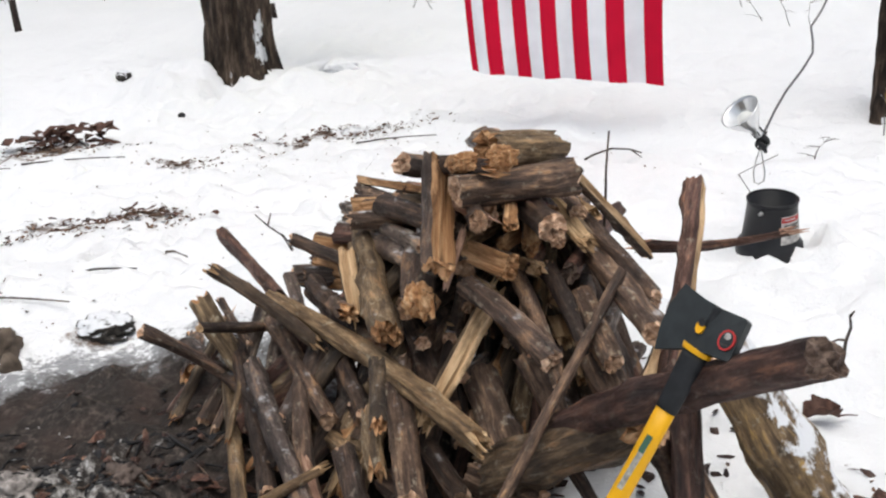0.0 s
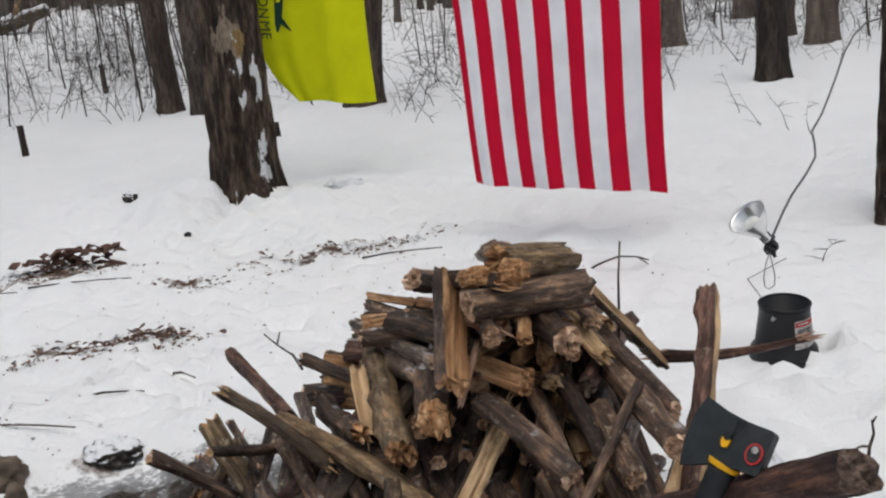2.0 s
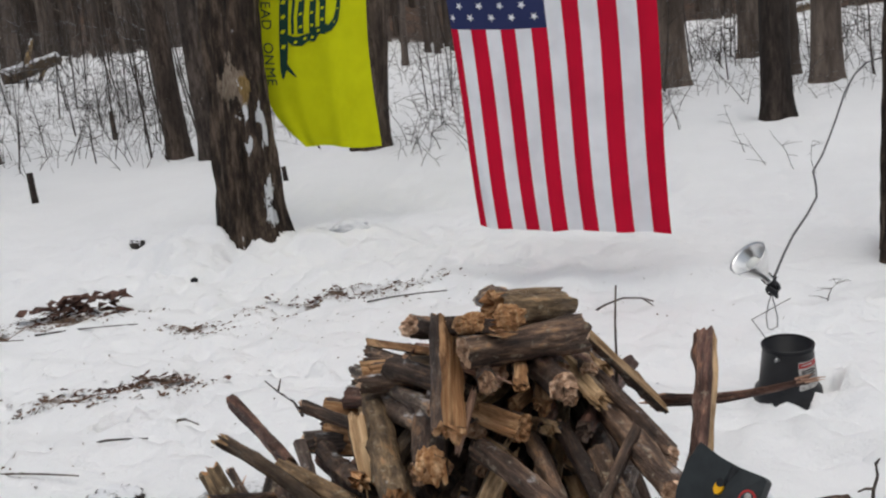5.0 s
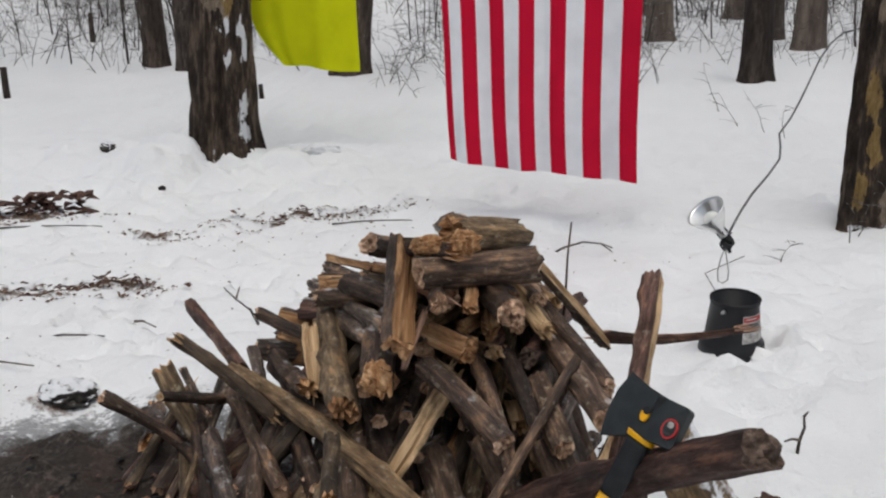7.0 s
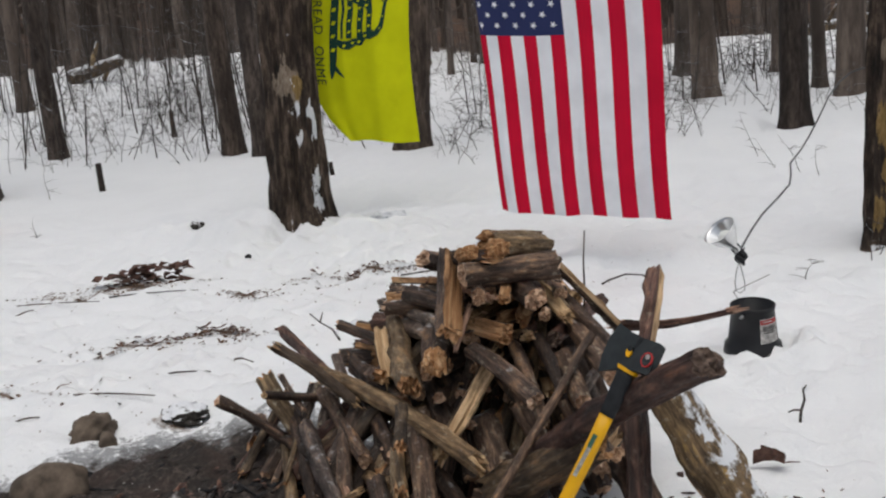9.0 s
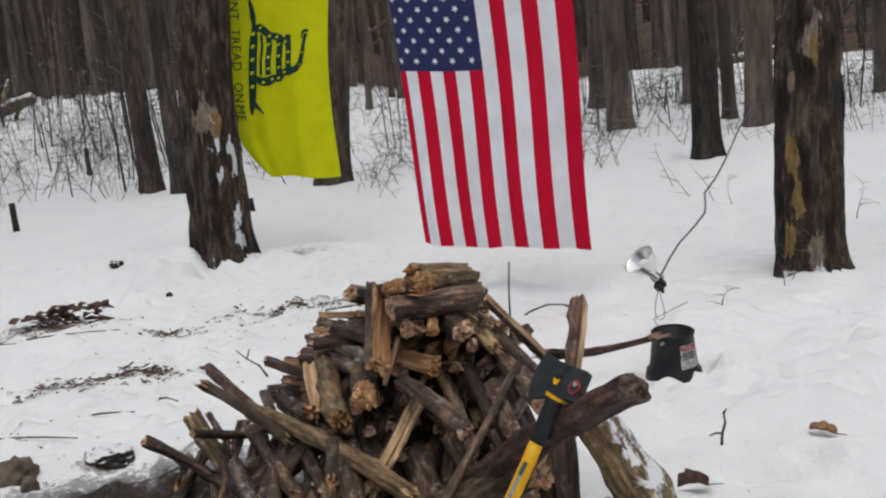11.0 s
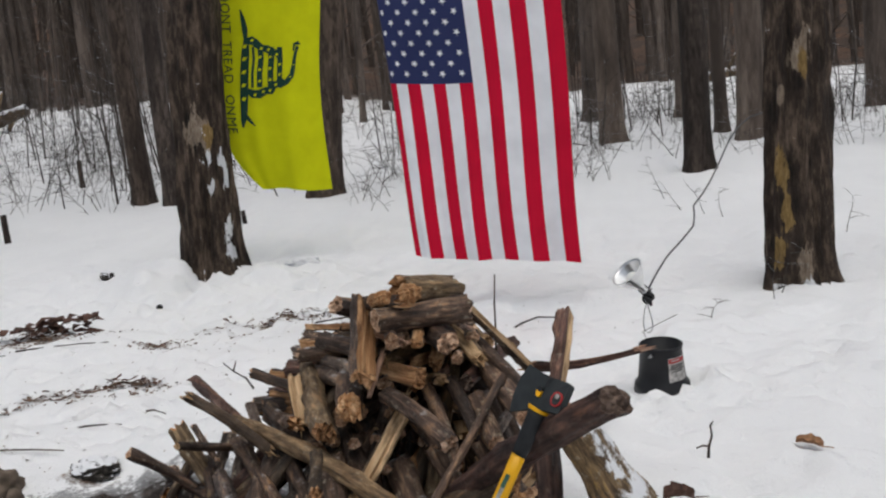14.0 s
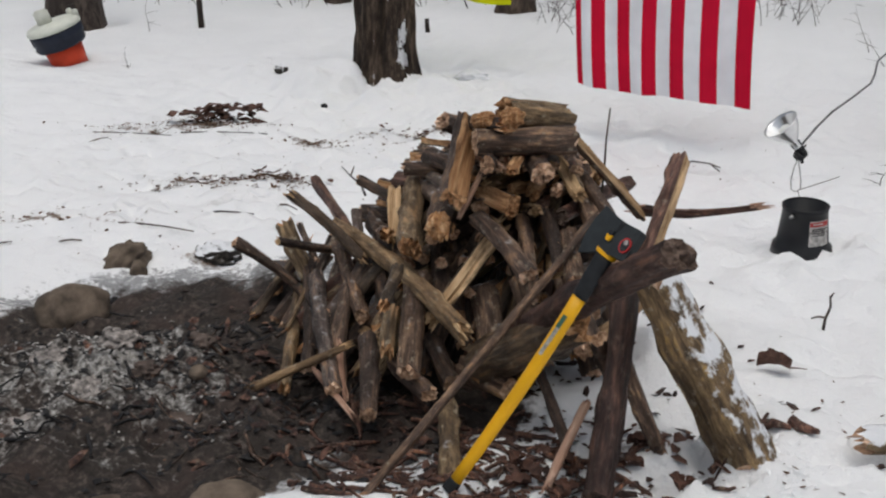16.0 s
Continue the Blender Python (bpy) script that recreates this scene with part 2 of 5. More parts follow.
def snow_ground():
    """Trampled snow; the fire ring's soil and ash and the far leaf litter come from the sheet's own attributes, frayed by noise."""
    m, t, b = material("snow_ground", 0.7)
    tc = t.nodes.new("ShaderNodeTexCoord")
    v = tc.outputs["Object"]
    fine, mid, coarse = noise_fac(t, v, 55.0, 8.0, 0.65), noise_fac(t, v, 11.0, 6.0, 0.6), noise_fac(t, v, 1.6, 4.0)

    def patch(name, fray, low, high, lumps=None):
        at = t.nodes.new("ShaderNodeAttribute")
        at.attribute_name = name
        s = math_node(t, "MULTIPLY_ADD", math_node(t, "ADD", math_node(t, "MULTIPLY", lumps or mid, 0.65), math_node(t, "MULTIPLY", fine, 0.35)), fray, at.outputs["Fac"])
        r = node(t, "ShaderNodeMapRange", **{"From Min": low, "From Max": high})
        t.links.new(s, r.inputs["Value"])
        return r.outputs["Result"]

    white = mix(t, ramp(t, coarse, [(0.35, (0, 0, 0)), (0.7, (1, 1, 1))]), (0.835, 0.84, 0.855), (0.80, 0.805, 0.82))
    grit = ramp(t, noise_fac(t, v, 26.0, 3.0), [(0.70, (0, 0, 0)), (0.78, (1, 1, 1))])
    white = mix(t, math_node(t, "MULTIPLY", grit, 0.12), white, (0.32, 0.27, 0.22))
    soil = ramp(t, fine, [(0.32, (0.004, 0.0035, 0.003)), (0.5, (0.030, 0.023, 0.019)), (0.7, (0.14, 0.11, 0.095))])
    soil = mix(t, ramp(t, mid, [(0.42, (0, 0, 0)), (0.62, (0.85, 0.85, 0.85))]), soil, (0.022, 0.016, 0.013))
    soil = mix(t, ramp(t, noise_fac(t, v, 5.0, 4.0), [(0.5, (0, 0, 0)), (0.7, (0.8, 0.8, 0.8))]), soil, (0.05, 0.032, 0.026))
    ash = ramp(t, fine, [(0.3, (0.10, 0.092, 0.085)), (0.5, (0.26, 0.245, 0.23)), (0.72, (0.55, 0.54, 0.53))])
    soil = mix(t, patch("ash", 2.2, 1.55, 1.82, noise_fac(t, v, 5.5, 6.0, 0.68)), soil, ash)
    litter = ramp(t, fine, [(0.3, (0.045, 0.028, 0.02)), (0.55, (0.14, 0.08, 0.052)), (0.75, (0.26, 0.15, 0.095))])
    litter = mix(t, ramp(t, noise_fac(t, v, 0.9, 6.0, 0.7), [(0.4, (0, 0, 0)), (0.6, (1, 1, 1))]), litter, (0.06, 0.045, 0.037))
    stain = ramp(t, fine, [(0.35, (0.07, 0.045, 0.032)), (0.6, (0.22, 0.15, 0.11))])
    white = mix(t, patch("stain", 1.3, 1.08, 1.25), white, stain)
    white = mix(t, math_node(t, "MULTIPLY", patch("soot", 2.4, 1.72, 1.92, noise_fac(t, v, 17.0, 7.0, 0.75)), 0.85), white, mix(t, fine, (0.04, 0.04, 0.042), (0.36, 0.36, 0.37)))
    c = mix(t, patch("dirt", 1.0, 0.94, 1.1), white, soil)
    c = mix(t, patch("litter", 0.9, 0.95, 1.05), c, litter)
    t.links.new(c, b.inputs["Base Color"])
    bump(t, b, math_node(t, "ADD", mid, math_node(t, "MULTIPLY", fine, 0.45)), 0.7, 0.03)
    return m


def old_bark():
    """Rugged bark of the two near trees; bare wood, yellowed wood and stuck snow lie where the trunk's attributes say."""
    m, t, b = material("old_bark", 0.85)
    v = coords(t, (1, 1, 0.28), False)
    v3 = coords(t, (1, 1, 0.6), False)
    plates, fine, blot = noise_fac(t, v, 17.0, 7.0, 0.7), noise_fac(t, v, 60.0, 6.0, 0.7), noise_fac(t, v3, 9.0, 6.0, 0.65)
    c = ramp(t, plates, [(0.36, (0.007, 0.005, 0.004)), (0.5, (0.062, 0.042, 0.030)), (0.64, (0.22, 0.158, 0.115))])
    c = mix(t, math_node(t, "MULTIPLY", fine, 0.6), c, (0.024, 0.018, 0.014))

    def patch(name, low, high):
        at = t.nodes.new("ShaderNodeAttribute")
        at.attribute_name = name
        s = math_node(t, "ADD", at.outputs["Fac"], math_node(t, "MULTIPLY_ADD", plates, 2.1, math_node(t, "MULTIPLY_ADD", blot, 1.7, -1.4)))
        r = node(t, "ShaderNodeMapRange", **{"From Min": low, "From Max": high})
        t.links.new(s, r.inputs["Value"])
        return r.outputs["Result"]

    bare = ramp(t, fine, [(0.3, (0.14, 0.10, 0.072)), (0.55, (0.30, 0.235, 0.175)), (0.75, (0.46, 0.40, 0.33))])
    yellow = ramp(t, fine, [(0.3, (0.13, 0.08, 0.03)), (0.55, (0.29, 0.19, 0.07)), (0.75, (0.42, 0.30, 0.15))])
    c = mix(t, patch("bare", 0.98, 1.06), c, bare)
    c = mix(t, patch("yellowed", 0.98, 1.06), c, yellow)
    c = mix(t, patch("stuck_snow", 0.98, 1.02), c, (0.8, 0.81, 0.83))
    t.links.new(c, b.inputs["Base Color"])
    bump(t, b, math_node(t, "ADD", plates, math_node(t, "MULTIPLY", fine, 0.4)), 1.0, 0.03)
    return m


# ---- building helpers ----
def mesh_part(name, verts, faces, mat, parent=None, label="", smooth=True):
    me = bpy.data.meshes.new(name)
    me.from_pydata([tuple(v) for v in verts], [], [tuple(f) for f in faces])
    me.materials.append(mat)
    if smooth:
        me.polygons.foreach_set("use_smooth", [True] * len(me.polygons))
    me.update()
    ob = new(name, me)
    if parent is not None:
        ob.parent = parent
    if label:
        ob["label"] = label
    return ob


def part(name, bm, mat, parent=None, label="", smooth=True):
    me = bpy.data.meshes.new(name)
    bmesh.ops.recalc_face_normals(bm, faces=bm.faces)
    bm.to_mesh(me)
    bm.free()
    me.materials.append(mat)
    if smooth:
        me.polygons.foreach_set("use_smooth", [True] * len(me.polygons))
    ob = new(name, me)
    if parent is not None:
        ob.parent = parent
    if label:
        ob["label"] = label
    return ob


def tube(points, radii, sides=8, rough=0.0, seed=0.0, caps=True):
    """A tapered tube along points, as verts and faces."""
    pts = [Vector(p) for p in points]
    verts, faces = [], []
    ref = Vector((0.31, 0.17, 0.93))
    for i, p in enumerate(pts):
        d = (pts[min(i + 1, len(pts) - 1)] - pts[max(i - 1, 0)]).normalized()
        a = d.cross(ref)
        a = a.normalized() if a.length > 0.05 else d.orthogonal().normalized()
        b = d.cross(a)
        for k in range(sides):
            w = 2 * math.pi * k / sides
            r = radii[i]
            if rough:
                r *= 1 + rough * noise.noise((math.cos(w) * 1.3 + seed, math.sin(w) * 1.3, i * 0.6 + seed))
            verts.append(p + (a * math.cos(w) + b * math.sin(w)) * r)
    for i in range(len(pts) - 1):
        for k in range(sides):
            j = (k + 1) % sides
            faces.append((i * sides + k, i * sides + j, (i + 1) * sides + j, (i + 1) * sides + k))
    if caps:
        faces.append(tuple(range(sides))[::-1])
        faces.append(tuple((len(pts) - 1) * sides + k for k in range(sides)))
    return verts, faces


class Heap:
    """Gathers many small pieces into one mesh."""

    def __init__(self):
        self.v, self.f = [], []

    def add(self, vf):
        n = len(self.v)
        self.v += vf[0]
        self.f += [tuple(i + n for i in f) for f in vf[1]]

    def build(self, name, mat, parent=None, label="", smooth=True):
        return mesh_part(name, self.v, self.f, mat, parent, label, smooth)


def lathe(profile, sides=40):
    """Verts and faces of a turned form round z, from (radius, height) pairs."""
    v, f = [], []
    for r, z in profile:
        v += [Vector((r * math.cos(2 * math.pi * k / sides), r * math.sin(2 * math.pi * k / sides), z)) for k in range(sides)]
    for i in range(len(profile) - 1):
        for k in range(sides):
            j = (k + 1) % sides
            f.append((i * sides + k, i * sides + j, (i + 1) * sides + j, (i + 1) * sides + k))
    return v, f


def smoothstep(x):
    x = np.clip(x, 0, 1)
    return x * x * (3 - 2 * x)


GRID = np.random.RandomState(5).rand(64, 64)


def soft_noise(x, y):
    """Smooth noise from 0 to 1 on arrays."""
    i, j = np.floor(x).astype(int), np.floor(y).astype(int)
    u, v = smoothstep(x - i), smoothstep(y - j)
    g = lambda a, b: GRID[a % 64, b % 64]
    return (g(i, j) * (1 - u) + g(i + 1, j) * u) * (1 - v) + (g(i, j + 1) * (1 - u) + g(i + 1, j + 1) * u) * v


def fire_ring(x, y):
    """1 in the middle of the cold fire's dark ground, 0 on its edge, less outside."""
    d = np.sqrt(((x + 0.70) / 0.74) ** 2 + ((y - 1.98) / 0.95) ** 2)
    e = np.sqrt(((x + 0.04) / 0.40) ** 2 + ((y - 2.16) / 0.42) ** 2)
    return np.maximum(1 - d, (1 - e) * 0.8)


STEPS = [(random.Random(k).uniform(-2.6, 0.1), random.Random(k + 50).uniform(3.2, 6.2), random.Random(k + 90).uniform(0, 3.1)) for k in range(44)]
STEPS += [(0.75 + 0.62 * random.Random(k + 300).random(), 1.7 + 2.4 * random.Random(k + 350).random(), random.Random(k + 390).uniform(0, 3.1)) for k in range(12)]
STEPS += [(1.0 + 0.9 * random.Random(k + 500).random(), 2.2 + 2.6 * random.Random(k + 550).random(), random.Random(k + 590).uniform(0, 3.1)) for k in range(18)]


def height(x, y):
    x, y = np.asarray(x, float), np.asarray(y, float)
    u = np.maximum(0.0, y - 4.8)
    z = 0.075 * u * u / (u + 1.0) / (1 + u / 28.0)
    z = z + 0.75 * smoothstep((-x - 3.5) / 5) * smoothstep((y - 10) / 7)
    far = np.hypot(x, y - 2)
    z = z + 9.0 * smoothstep((far - 30) / 45) * smoothstep((y + 25) / 40)
    near = np.exp(-((far / 14) ** 2))
    z = z + near * (0.05 * (soft_noise(x * 1.4 + 9, y * 1.4) - 0.5) + 0.066 * (soft_noise(x * 4.3, y * 4.3 + 5) - 0.5) + 0.046 * (soft_noise(x * 10 + 3, y * 10) - 0.5) + 0.020 * (soft_noise(x * 22, y * 22 + 7) - 0.5))
    z = z + 0.10 * np.exp(-(((x + 1.75) / 1.3) ** 2 + ((y - 6.45) / 0.55) ** 2)) * (soft_noise(x * 5.5 + 2, y * 5.5) + 0.6 * soft_noise(x * 13, y * 13 + 3) - 0.75)
    z = z + (1 - near) * 0.25 * (soft_noise(x * 0.5, y * 0.5) - 0.5)
    z = z + 0.17 * np.exp(-(((x + 1.9) / 0.9) ** 2 + ((y - 6.5) / 0.6) ** 2)) * (soft_noise(x * 7, y * 7) - 0.4)
    z = z + 0.09 * np.exp(-(((x + 2.45) / 0.7) ** 2 + ((y - 6.7) / 0.35) ** 2))
    z = z + 0.06 * np.exp(-(((x + 1.25) / 0.3) ** 2 + ((y - 6.9) / 0.25) ** 2))
    for sx, sy, turn in STEPS if x.size > 1 else [p for p in STEPS if abs(p[0] - x[0]) < 0.3 and abs(p[1] - y[0]) < 0.3]:
        c, s = math.cos(turn), math.sin(turn)
        a, e = (x - sx) * c + (y - sy) * s, (y - sy) * c - (x - sx) * s
        d = (a / 0.13) ** 2 + (e / 0.055) ** 2
        z = z - 0.045 * np.exp(-d * d) + 0.014 * np.exp(-((d - 1.9) ** 2))
    ring = np.clip(fire_ring(x, y) * 4 + 0.3, 0, 1)
    z = z - 0.025 * ring + ring * 0.065 * (soft_noise(x * 11, y * 11) - 0.4) + ring * 0.035 * (soft_noise(x * 31, y * 31) - 0.5)
    z = z + 0.10 * np.exp(-(((x + 0.72) / 0.30) ** 2 + ((y - 1.96) / 0.3) ** 2)) * (0.1 + 0.9 * soft_noise(x * 7 + 3, y * 7) + 0.5 * soft_noise(x * 17 + 3, y * 17))
    return z


def ground_z(x, y):
    return float(height(np.array([x]), np.array([y]))[0])


def spread(low, high, step, reach, growth=1.16):
    """Coordinates: even steps from low to high, then ever wider ones out to reach."""
    mid, a, d = list(np.arange(low, high, step)), [], step
    x = low
    while x > -reach:
        d *= growth
        x -= d
        a.append(x)
    b, d, x = [], step, mid[-1]
    while x < reach:
        d *= growth
        x += d
        b.append(x)
    return np.array(a[::-1] + mid + b)


def build_ground():
    xs, ys = spread(-3.0, 2.4, 0.028, 220), spread(0.9, 7.2, 0.028, 220)
    gx, gy = np.meshgrid(xs, ys)
    gz = height(gx, gy)
    nx, ny = len(xs), len(ys)
    verts = np.stack([gx.ravel(), gy.ravel(), gz.ravel()], 1)
    i = (np.arange(ny - 1)[:, None] * nx + np.arange(nx - 1)).ravel()
    faces = np.stack([i, i + 1, i + nx + 1, i + nx], 1)
    me = bpy.data.meshes.new("ground")
    me.from_pydata(verts.tolist(), [], faces.tolist())
    me.polygons.foreach_set("use_smooth", [True] * len(me.polygons))
    x, y = gx.ravel(), gy.ravel()
    far = np.hypot(x, y - 2)
    spots = [(-1.62, 4.12, 0.30, 0.07, 12), (-1.40, 4.22, 0.14, 0.06, 10), (-0.98, 5.5, 0.34, 0.08, 22), (-1.58, 5.09, 0.12, 0.07, 0), (-2.33, 5.32, 0.22, 0.08, 10), (-2.6, 5.18, 0.35, 0.03, 8), (-1.9, 3.25, 0.4, 0.03, 3), (-1.05, 3.05, 0.14, 0.10, 0)]
    stain = np.zeros_like(x)
    for sx, sy, wide, deep, turn in spots:
        c, s = math.cos(radians(turn)), math.sin(radians(turn))
        a, e = (x - sx) * c + (y - sy) * s, (y - sy) * c - (x - sx) * s
        stain = np.maximum(stain, np.exp(-((a / wide) ** 2) - (e / deep) ** 2))
    fields = {
        "stain": stain * 0.68,
        "dirt": fire_ring(x, y) * 1.5 + 0.5,
        "soot": 0.75 * np.exp(-((np.maximum(-fire_ring(x, y), 0.0) / 0.28) ** 2)) * smoothstep((y - 2.2) / 0.25) * smoothstep((0.1 - x) / 0.3),
        "ash": 0.80 - np.hypot((x + 0.76) / 0.50, (y - 1.93) / 0.50) * 0.55,
        "litter": smoothstep((far - 24) / 10) * 0.75 + 0.1,
    }
    for key, value in fields.items():
        me.attributes.new(key, "FLOAT", "POINT").data.foreach_set("value", value.astype(np.float32))
    me.materials.append(snow_ground())
    tagged(new("ground", me), "trampled white snow with a dark cold fire ring and brown woods floor far off", "ground", kind="structure")


build_ground()


# ---- the woodpile ----
EYE_SIDE = Vector((0.7, -0.3, 1.15))
KINDS = {
    "round": (BARK, WOOD_END, "dark bark-covered firewood log in the heap"),
    "moss": (BARK_MOSS, WOOD_ORANGE, "greenish brown firewood log with torn orange end"),
    "red": (BARK_RED, WOOD_DARK, "reddish dark rough-barked log leaning on the woodpile"),
    "worn": (BARK_WORN, WOOD_PALE, "light brown worn branch lying across the woodpile"),
    "snow": (BARK_FROST, WOOD_END, "dark firewood log dusted with frost in the heap"),
    "snowmoss": (BARK_SNOW, WOOD_END, "thick mossy log with snow patches leaning on the woodpile"),
    "pale": (BARK_MOSS, WOOD_PALE, "brown firewood piece with pale split wood in the heap"),
    "paletip": (BARK, WOOD_PALE, "thin dark branch with a pale stripped tip"),
    "split": (BARK, WOOD_ORANGE, "split firewood log with orange brown inner wood"),
    "splitr": (BARK_RED, WOOD_PALE, "upright split log with reddish bark and pale side"),
    "splitp": (WOOD_PINK, WOOD_PINK, "thin pinkish brown split stick in the heap"),
    "rotten": (BARK, WOOD_ROT, "rotten log with crumbling orange end in the heap"),
    "board": (BARK, WOOD_PALE, "long pale split slat lying on the woodpile"),
    "spar": (BARK_RED, WOOD_PINK, "long splintered reddish spar leaning from the woodpile"),
}
JAG = {"rotten": 0.035, "worn": 0.02, "moss": 0.018, "pale": 0.016, "spar": 0.03, "snowmoss": 0.03, "splitp": 0.02, "split": 0.012}
FACES = {"split": 0.45, "pale": 0.45, "splitr": 0.1, "board": 0.2, "spar": 0.3}
count = [0]


def log(p0, p1, r, kind="round", taper=0.9, bend=None, face=None, cut=None):
    """A firewood log from p0 to p1. The bark is the body; end wood and the split face are parts."""
    count[0] += 1
    rnd = random.Random(count[0] * 7 + 3)
    a, b = Vector(p0), Vector(p1)
    axis = b - a
    length = axis.length
    axis.normalize()
    side = Vector(face) if face else EYE_SIDE - (a + b) / 2
    side = side - axis * side.dot(axis)
    side.normalize()
    other = axis.cross(side)
    m = Matrix((side, other, axis)).transposed().to_4x4()
    m.translation = a
    skin, inner, label = KINDS[kind]
    cut = FACES.get(kind) if cut is None else cut
    sides = 22 if r > 0.018 else 12
    rings = max(6, min(46, int(length / max(0.012, r * 0.45))))
    bend = rnd.uniform(0.0, 0.035) * length if bend is None else bend
    r *= 0.84
    turn = rnd.uniform(0, 6.28)
    seed = rnd.uniform(0, 90)
    knots = [(rnd.uniform(0.1, 0.9), rnd.uniform(0, 6.28), rnd.uniform(0.1, 0.3)) for _ in range(rnd.randint(1, 5))]
    jag = JAG.get(kind, 0.008)
    w0 = math.acos(cut) if cut is not None else 0.0
    n = sides + 1 if cut is not None else sides

    def place(s, w, q=1.0):
        rr = r * (1 + (taper - 1) * s) * (1 + 0.11 * math.sin(2 * w + seed) + 0.06 * math.sin(3 * w + 2.3 * seed + s * 1.5) + 0.12 * noise.noise((seed, s * length * 9, 0)))
        ridge = noise.noise((math.cos(w) * 2.3 + seed, math.sin(w) * 2.3, s * length * 6)) * 0.24
        ridge += noise.noise((math.cos(w) * 5.5, math.sin(w) * 5.5 + seed, s * length * 17)) * 0.15
        for ks, kw, kh in knots:
            ridge += kh * math.exp(-(((s - ks) * length / (0.7 * r)) ** 2) - (2.2 * math.sin((w - kw) / 2)) ** 2)
        rr *= (1 + ridge)
        c = bend * math.sin(math.pi * s)
        z = s * length
        end = max(0.0, 1 - s * length / 0.05) if s < 0.5 else max(0.0, 1 - (1 - s) * length / 0.05)
        if end > 0:
            z += jag * end * 2.2 * noise.noise((math.cos(w) * 2.6 * q + seed, math.sin(w) * 2.6 * q, 3 + (s > 0.5) * 7))
        return Vector((rr * q * math.cos(w) + c * math.cos(turn), rr * q * math.sin(w) + c * math.sin(turn), z))

    def angle(k):
        return w0 + (2 * math.pi - 2 * w0) * k / sides if cut is not None else 2 * math.pi * k / sides

    verts, faces = [], []
    for i in range(rings + 1):
        verts += [place(i / rings, angle(k)) for k in range(n)]
    for i in range(rings):
        for k in range(sides):
            j = (k + 1) % n
            faces.append((i * n + k, i * n + j, (i + 1) * n + j, (i + 1) * n + k))
    body = mesh_part("firewood_log", verts, faces, skin)
    body.matrix_world = m
    tagged(body, label, "firewood", "logs of the woodpile")
    for s in (0.0, 1.0):
        v, f = [], []
        for q in (1.0, 0.72, 0.4):
            v += [place(s, angle(k), q) + Vector((0, 0, (0.0 if q == 1.0 else noise.noise((math.cos(angle(k)) * 3 * q + seed, math.sin(angle(k)) * 3 * q, s * 9))) * jag * 1.2)) for k in range(n)]
        mid = sum((v[2 * n + k] for k in range(n)), Vector()) / n
        v.append(mid)
        for ring in range(2):
            for k in range(n):
                j = (k + 1) % n
                f.append((ring * n + k, ring * n + j, (ring + 1) * n + j, (ring + 1) * n + k))
        f += [(2 * n + k, 2 * n + (k + 1) % n, 3 * n) for k in range(n)]
        if s == 0.0:
            f = [x[::-1] for x in f]
        mesh_part("end_grain", v, f, inner, body, smooth=False)
    if cut is not None:
        v, f, cols = [], [], 6
        for i in range(rings + 1):
            p, q = verts[i * n], verts[i * n + n - 1]
            for k in range(cols + 1):
                x = p.lerp(q, k / cols)
                if 0 < k < cols:
                    x = x + Vector((r * 0.34 * noise.noise((k * 0.8 + seed, i / rings * length * 5, 0)) + 0.04 * r * noise.noise((k * 9.0, i * 0.4, seed)), 0, 0))
                v.append(x)
        for i in range(rings):
            for k in range(cols):
                t0 = i * (cols + 1) + k
                f.append((t0, t0 + cols + 1, t0 + cols + 2, t0 + 1))
        mesh_part("split_face", v, f, inner, body, smooth=False)
    if kind in ("splitp", "pale", "spar") and r > 0.011:
        for _ in range(3):
            w, s = rnd.uniform(0, 6.28), rnd.choice((0.0, 1.0)) if kind != "spar" else 1.0
            base = place(s, w, 0.6)
            out = Vector((rnd.uniform(-0.3, 0.3), rnd.uniform(-0.3, 0.3), 1 if s else -1)) * rnd.uniform(0.015, 0.045)
            v, f = tube([base - out * 0.4, base + out * 0.4, base + out], [r * 0.22, r * 0.16, 0.0006], 5)
            mesh_part("splinter", v, f, inner, body, smooth=False)
    return body


log((0.225, 2.400, 0.700), (0.345, 2.535, 0.668), 0.050, "moss", taper=1.0)
log((0.175, 2.416, 0.655), (0.356, 2.526, 0.637), 0.033, "round")
log((0.120, 2.440, 0.655), (0.235, 2.330, 0.678), 0.024, "rotten")
log((0.305, 2.401, 0.650), (0.354, 2.431, 0.641), 0.015, "splitp")
log((0.222, 2.480, 0.690), (0.150, 2.800, 0.630), 0.032, "round")
log((0.165, 2.330, 0.632), (0.398, 2.440, 0.630), 0.043, "round", taper=1.05)
log((0.112, 2.455, 0.664), (0.140, 2.225, 0.512), 0.042, "split", cut=0.35, face=(0.85, -0.7, 0.25), bend=0.0)
log((0.026, 2.480, 0.652), (0.130, 2.640, 0.590), 0.030, "snow")
log((-0.167, 2.860, 0.519), (0.053, 2.560, 0.572), 0.012, "split")
log((-0.160, 2.849, 0.498), (0.077, 2.511, 0.529), 0.019, "round")
log((-0.197, 2.847, 0.446), (0.080, 2.399, 0.486), 0.026, "snow")
log((-0.140, 2.738, 0.423), (0.075, 2.389, 0.449), 0.029, "snow")
log((-0.117, 2.668, 0.428), (0.026, 2.215, 0.369), 0.039, "moss")
log((-0.111, 2.478, 0.450), (-0.076, 2.377, 0.351), 0.021, "pale")
log((-0.139, 2.636, 0.408), (-0.037, 2.328, 0.361), 0.018, "moss")
